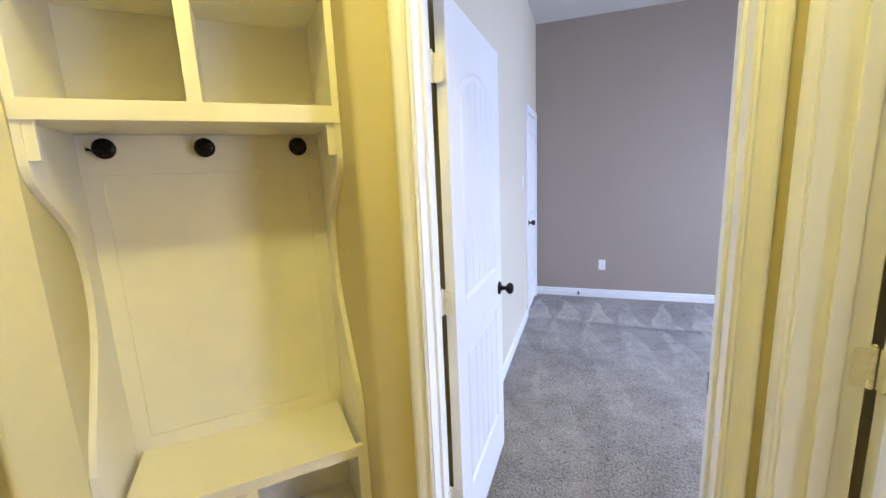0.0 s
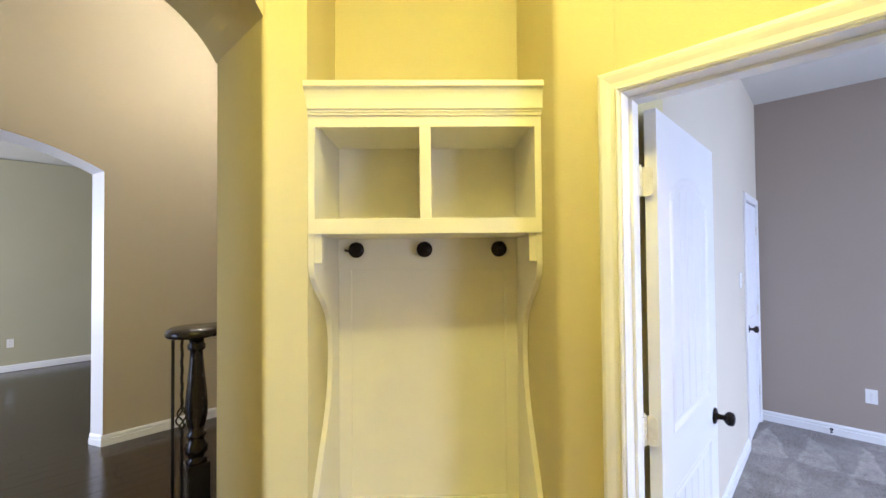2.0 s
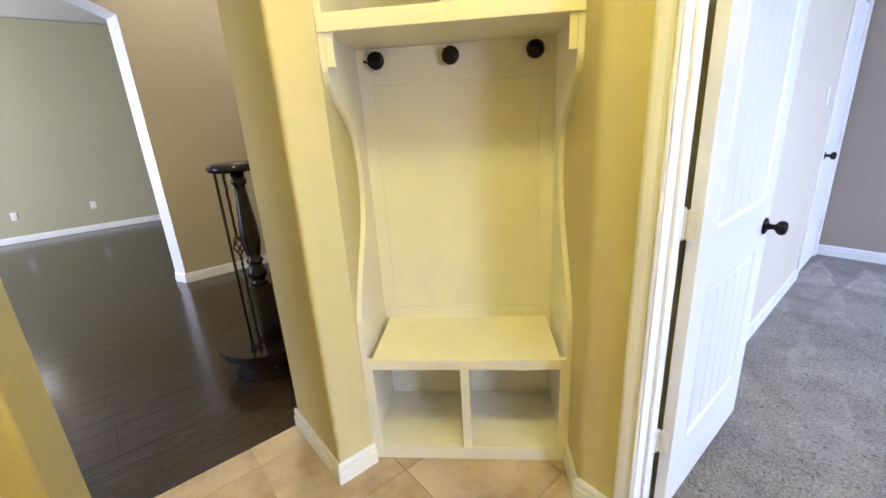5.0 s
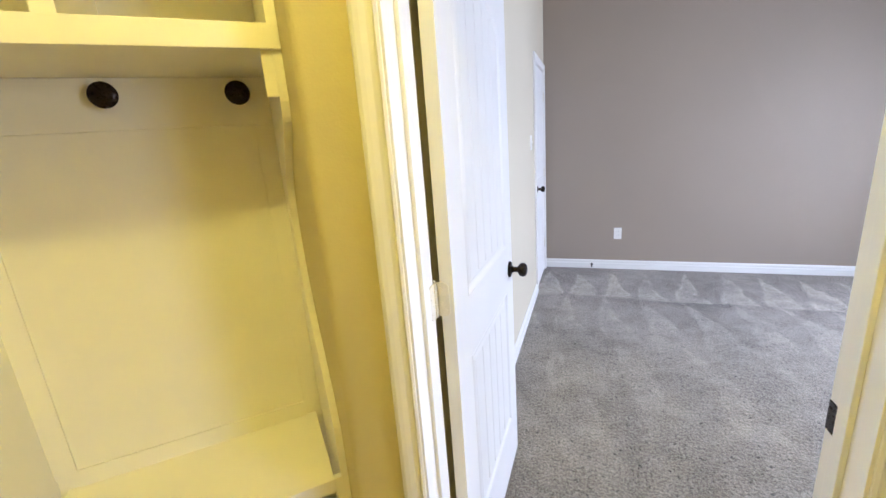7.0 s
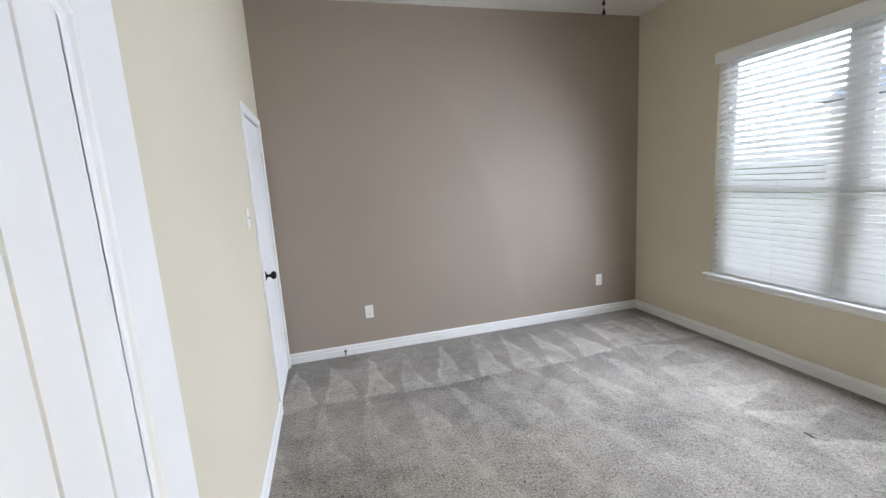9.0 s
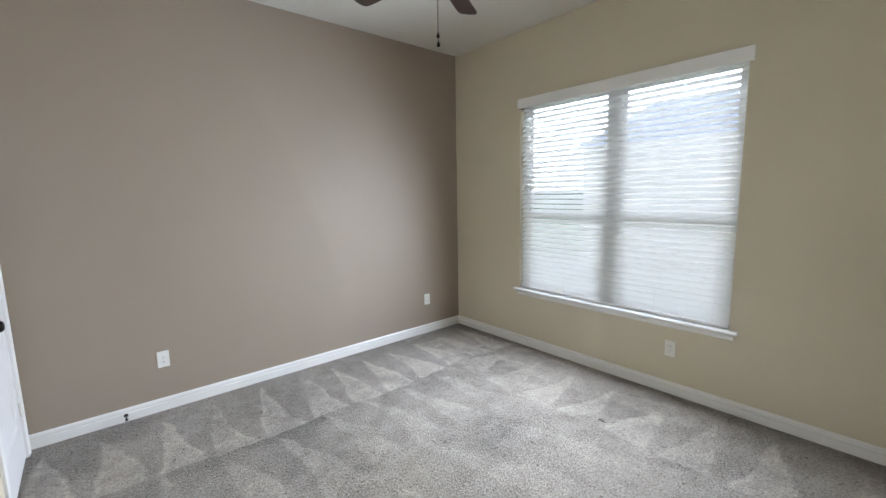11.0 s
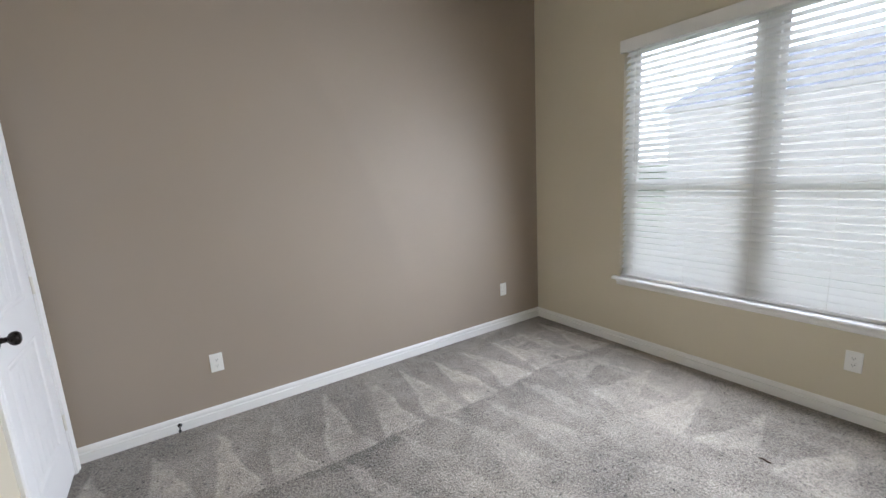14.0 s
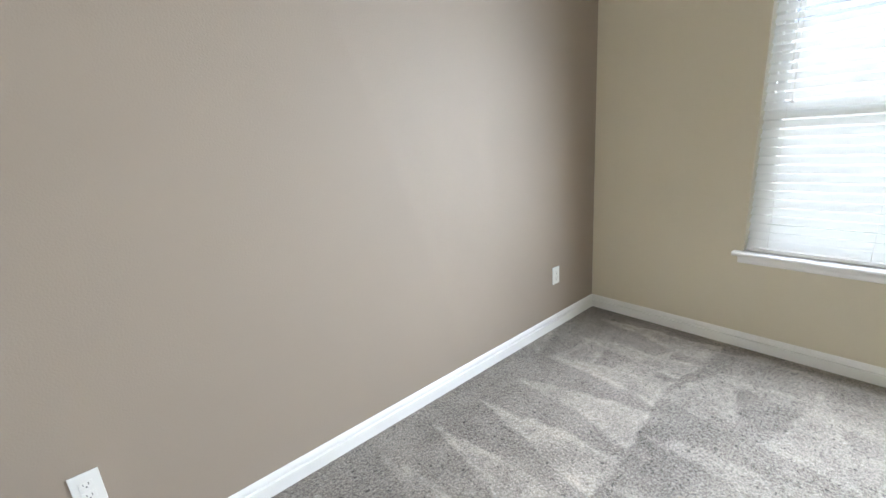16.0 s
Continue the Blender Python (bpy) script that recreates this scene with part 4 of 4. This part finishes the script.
for x, y, z1 in ((0.006, 0.0, -0.700), (0.010, 0.006, -0.652)):
    c = part("pull_chain", tube(bmesh.new(), [(x, y, -0.40), (x, y, z1 + 0.02)], 0.0017, 6), M_BRASS, fan)
    part("fob", lathe(bmesh.new(), [(0.0015, 0.034), (0.004, 0.026), (0.009, 0.012), (0.0095, 0.006), (0.007, 0.001), (0.002, -0.001)][::-1], pose(x, y, z1 - 0.012), 14), M_BRONZE, c)

bm = tube(bmesh.new(), [(-0.002, 0.030, 0.004), (0.004, 0.008, 0.007), (-0.003, -0.012, 0.005), (0.001, -0.030, 0.006)], [0.0015, 0.004, 0.0045, 0.0012], 6)
scrap = tagged(new("carpet_scrap", mesh("carpet_scrap", bm, M_BARK)), "small dark brown scrap lying on the carpet", "debris")
scrap.matrix_world = pose(2.45, 2.76, 0.0)

switch = thing("light_switch", pose(-0.4760, 3.914, 1.386, 0, 0, -90), "white light switch plate beside the closet door", "light switch")
part("cover_plate", boxed(-0.037, 0.037, 0.0, 0.007, -0.058, 0.058, bevel=0.0025), M_PLATE, switch)
part("toggle", boxed(-0.005, 0.005, 0.006, 0.017, -0.004, 0.012, bevel=0.002), M_PLATE, switch)

# ---------------- stairs in the foyer ----------------
stairs = thing("staircase", pose(-2.39, 0.665, 0), "espresso wooden stair start with turned newel and iron balusters", "staircase")


def round_step(r, z0, z1, x1, depth):
    pts = [(r * math.cos(a), r * math.sin(a)) for a in (radians(180 + k * 9) for k in range(21))]
    return prism(bmesh.new(), [(-r, depth)] + pts + [(r, depth)], z0, z1, "xy")


part("riser", round_step(0.222, 0.0, 0.150, 0, 0.50), M_ESPRESSO, stairs)
bm = round_step(0.285, 0.150, 0.186, 0, 0.52)
part("tread", bm, M_ESPRESSO, stairs)
part("shoe_moulding", round_step(0.238, 0.0, 0.022, 0, 0.48), M_ESPRESSO, stairs)
part("riser", boxed(-0.20, 0.60, 0.28, 0.80, 0.186, 0.336), M_ESPRESSO, stairs)
part("tread", boxed(-0.22, 0.62, 0.25, 0.82, 0.336, 0.370, bevel=0.01), M_ESPRESSO, stairs)
NEWEL = [(0.036, 0.540), (0.050, 0.552), (0.036, 0.565), (0.036, 0.580), (0.050, 0.592), (0.053, 0.620), (0.040, 0.655), (0.034, 0.668), (0.046, 0.680), (0.046, 0.692), (0.034, 0.704), (0.040, 0.73), (0.050, 0.78), (0.052, 0.83), (0.048, 0.90), (0.038, 1.00), (0.031, 1.08), (0.029, 1.115), (0.040, 1.125), (0.042, 1.145), (0.034, 1.155), (0.036, 1.195)]
part("newel_base", boxed(0.008, 0.112, -0.062, 0.042, 0.186, 0.545, bevel=0.006), M_ESPRESSO, stairs)
part("newel_post", lathe(bmesh.new(), NEWEL, pose(0.06, -0.01, 0), 32), M_ESPRESSO, stairs)
part("volute", lathe(bmesh.new(), [(0.10, 1.190), (0.125, 1.196), (0.132, 1.210), (0.128, 1.228), (0.110, 1.240), (0.02, 1.243)], pose(0.06, -0.02, 0), 36), M_ESPRESSO, stairs)
bm = prism(bmesh.new(), [(-0.028, 1.195), (0.028, 1.195), (0.034, 1.215), (0.028, 1.238), (-0.028, 1.238), (-0.034, 1.215)], 0.06, 0.50, "xz")
part("handrail", bm, M_ESPRESSO, stairs)


def baluster(x, y, basket):
    bm = bmesh.new()
    if not basket:
        tube(bm, [(x, y, 0.186), (x, y, 1.195)], 0.0075, 8)
    else:
        for a, b in ((0.186, 0.74), (0.86, 1.195)):
            tube(bm, [(x + 0.0015 * math.cos(k * 1.1), y + 0.0015 * math.sin(k * 1.1), a + (b - a) * k / 24) for k in range(25)], [0.0072 if k % 2 else 0.0085 for k in range(25)], 6)
        for w in range(4):
            tube(bm, [(x + 0.026 * math.sin(math.pi * k / 10) * math.cos(w * math.pi / 2 + k * 0.35), y + 0.026 * math.sin(math.pi * k / 10) * math.sin(w * math.pi / 2 + k * 0.35), 0.74 + 0.012 * k) for k in range(11)], 0.0042, 6)
    lathe(bm, [(0.017, 0.186), (0.017, 0.196), (0.009, 0.208)], pose(x, y, 0), 10)
    return part("baluster", bm, M_IRON, stairs, "black iron baluster with a basket" if basket else "black iron baluster")


baluster(0.125, -0.130, False)
baluster(0.110, -0.088, True)
baluster(0.13, 0.10, False)

# ---------------- sconce in the dining room ----------------
sconce = thing("wall_sconce", pose(-8.5, -1.29, 2.16), "lit bell shaped glass wall sconce", "wall lamp")
part("backplate", lathe(bmesh.new(), [(0.055, 0), (0.055, 0.010), (0.035, 0.018), (0.012, 0.022)], pose(0, 0, -0.02, 0, 90, 0), 24), M_BRONZE, sconce)
part("arm", tube(bmesh.new(), [(0.02, 0, -0.02), (0.08, 0, -0.05), (0.14, 0, -0.03), (0.14, 0, 0.0)], 0.008, 8), M_BRONZE, sconce)
bm = bmesh.new()
n = 24
rings = [[bm.verts.new((0.14 + r * math.cos(2 * math.pi * k / n), r * math.sin(2 * math.pi * k / n), z)) for k in range(n)] for r, z in ((0.02, 0.0), (0.05, 0.01), (0.065, 0.05), (0.075, 0.11), (0.10, 0.15), (0.096, 0.15), (0.071, 0.11), (0.06, 0.05), (0.045, 0.014))]
for a, b in zip(rings, rings[1:]):
    for k in range(n):
        bm.faces.new((a[k], a[(k + 1) % n], b[(k + 1) % n], b[k])).smooth = True
part("shade", bm, M_GLOW, sconce, "glowing frosted glass shade")

# ---------------- outdoors ----------------
bm = bmesh.new()
bmesh.ops.create_grid(bm, x_segments=8, y_segments=8, size=400)
setting("ground", bm, M_GRASS, "lawn outside the house", "ground", pose(0, 0, -0.35))
house = thing("neighbour_house", pose(8.6, 0, -0.35), "pale neighbouring house with a grey shingle gable roof", "house")
part("wall", boxed(0, 8.0, -7.0, 6.6, 0, 2.84), M_STUCCO, house)
roof = [(-0.03, 2.845), (-0.03, 2.855), (4.0, 4.36), (8.03, 2.855), (8.03, 2.845)]
part("roof", prism(bmesh.new(), roof, -7.2, 6.85, "xz"), M_ROOF, house)
part("gable", prism(bmesh.new(), [(0.05, 2.841), (4.0, 4.30), (7.95, 2.841)], 6.56, 6.60, "xz"), M_STUCCO, house)

# ---------------- floor pieces ----------------
hall_floor = thing("hall_floor", pose(0, 0, 0), "beige travertine look floor tiles in the hall", "floor", kind="structure")
TS, G = 0.455, 0.004


def tile_piece(x0, x1, y0, y1):
    b = bmesh.new()
    box(b, x0 + G / 2, x1 - G / 2, y0 + G / 2, y1 - G / 2, -0.008, 0.0, bevel=0.0015)
    part("tile", b, M_TILE, hall_floor)


def cuts(a, b, s):
    out = [a]
    k = math.floor(a / TS + s) + 1
    while (k - s) * TS < b - 1e-6:
        out.append((k - s) * TS)
        k += 1
    return out + [b]


ys = cuts(-2.2, 1.236, 0.30)
for xa, xb in zip(cuts(-1.70, 0.655, 0.42), cuts(-1.70, 0.655, 0.42)[1:]):
    for ya, yb in zip(ys, ys[1:]):
        tile_piece(xa, xb, ya, yb)
ys = cuts(1.236, 2.1, 0.30)
xs = cuts(-1.70, -0.37, 0.42)
for xa, xb in zip(xs, xs[1:]):
    tile_piece(xa, xb, 1.236, 1.60)

foyer_floor = thing("foyer_floor", pose(0, 0, 0), "glossy dark hardwood plank floor", "floor", kind="structure")
rng = random.Random(11)
PW = 0.127
near, far = [], []
k = 0
x = -1.70
while x - PW > -8.5:
    y = -4.4 - rng.uniform(0, 1.2)
    while y < 4.6:
        n = rng.choice((0.6, 0.9, 1.2, 1.2))
        a, b = max(y, -4.4), min(y + n, 4.6)
        if b - a > 0.05 and not (x < FX - 0.2 and b > 2.4):
            (near if x > -4.6 and b > -1.8 and a < 1.4 else far).append((x - PW, x, a, b))
        y += n
    x -= PW
for xa, xb, a, b in near:
    bm = bmesh.new()
    box(bm, xa + 0.0008, xb - 0.0008, a + 0.0008, b - 0.0008, -0.006, rng.uniform(-0.0003, 0.0003), bevel=0.001)
    part("plank", bm, M_PLANK, foyer_floor)
verts, faces = [], []
for xa, xb, a, b in far:
    i = len(verts)
    g = 0.0012
    verts += [(xa + g, a + g, 0), (xb - g, a + g, 0), (xb - g, b - g, 0), (xa + g, b - g, 0), (xa, a, -0.005), (xb, a, -0.005), (xb, b, -0.005), (xa, b, -0.005)]
    faces += [(i, i + 1, i + 2, i + 3), (i + 4, i + 5, i + 1, i), (i + 5, i + 6, i + 2, i + 1), (i + 6, i + 7, i + 3, i + 2), (i + 7, i + 4, i, i + 3)]
data = bpy.data.meshes.new("far_planks")
data.from_pydata(verts, [], faces)
data.materials.append(M_PLANK)
ob = new("far_planks", data)
ob.parent = foyer_floor
tagged(ob, kind="stuff")
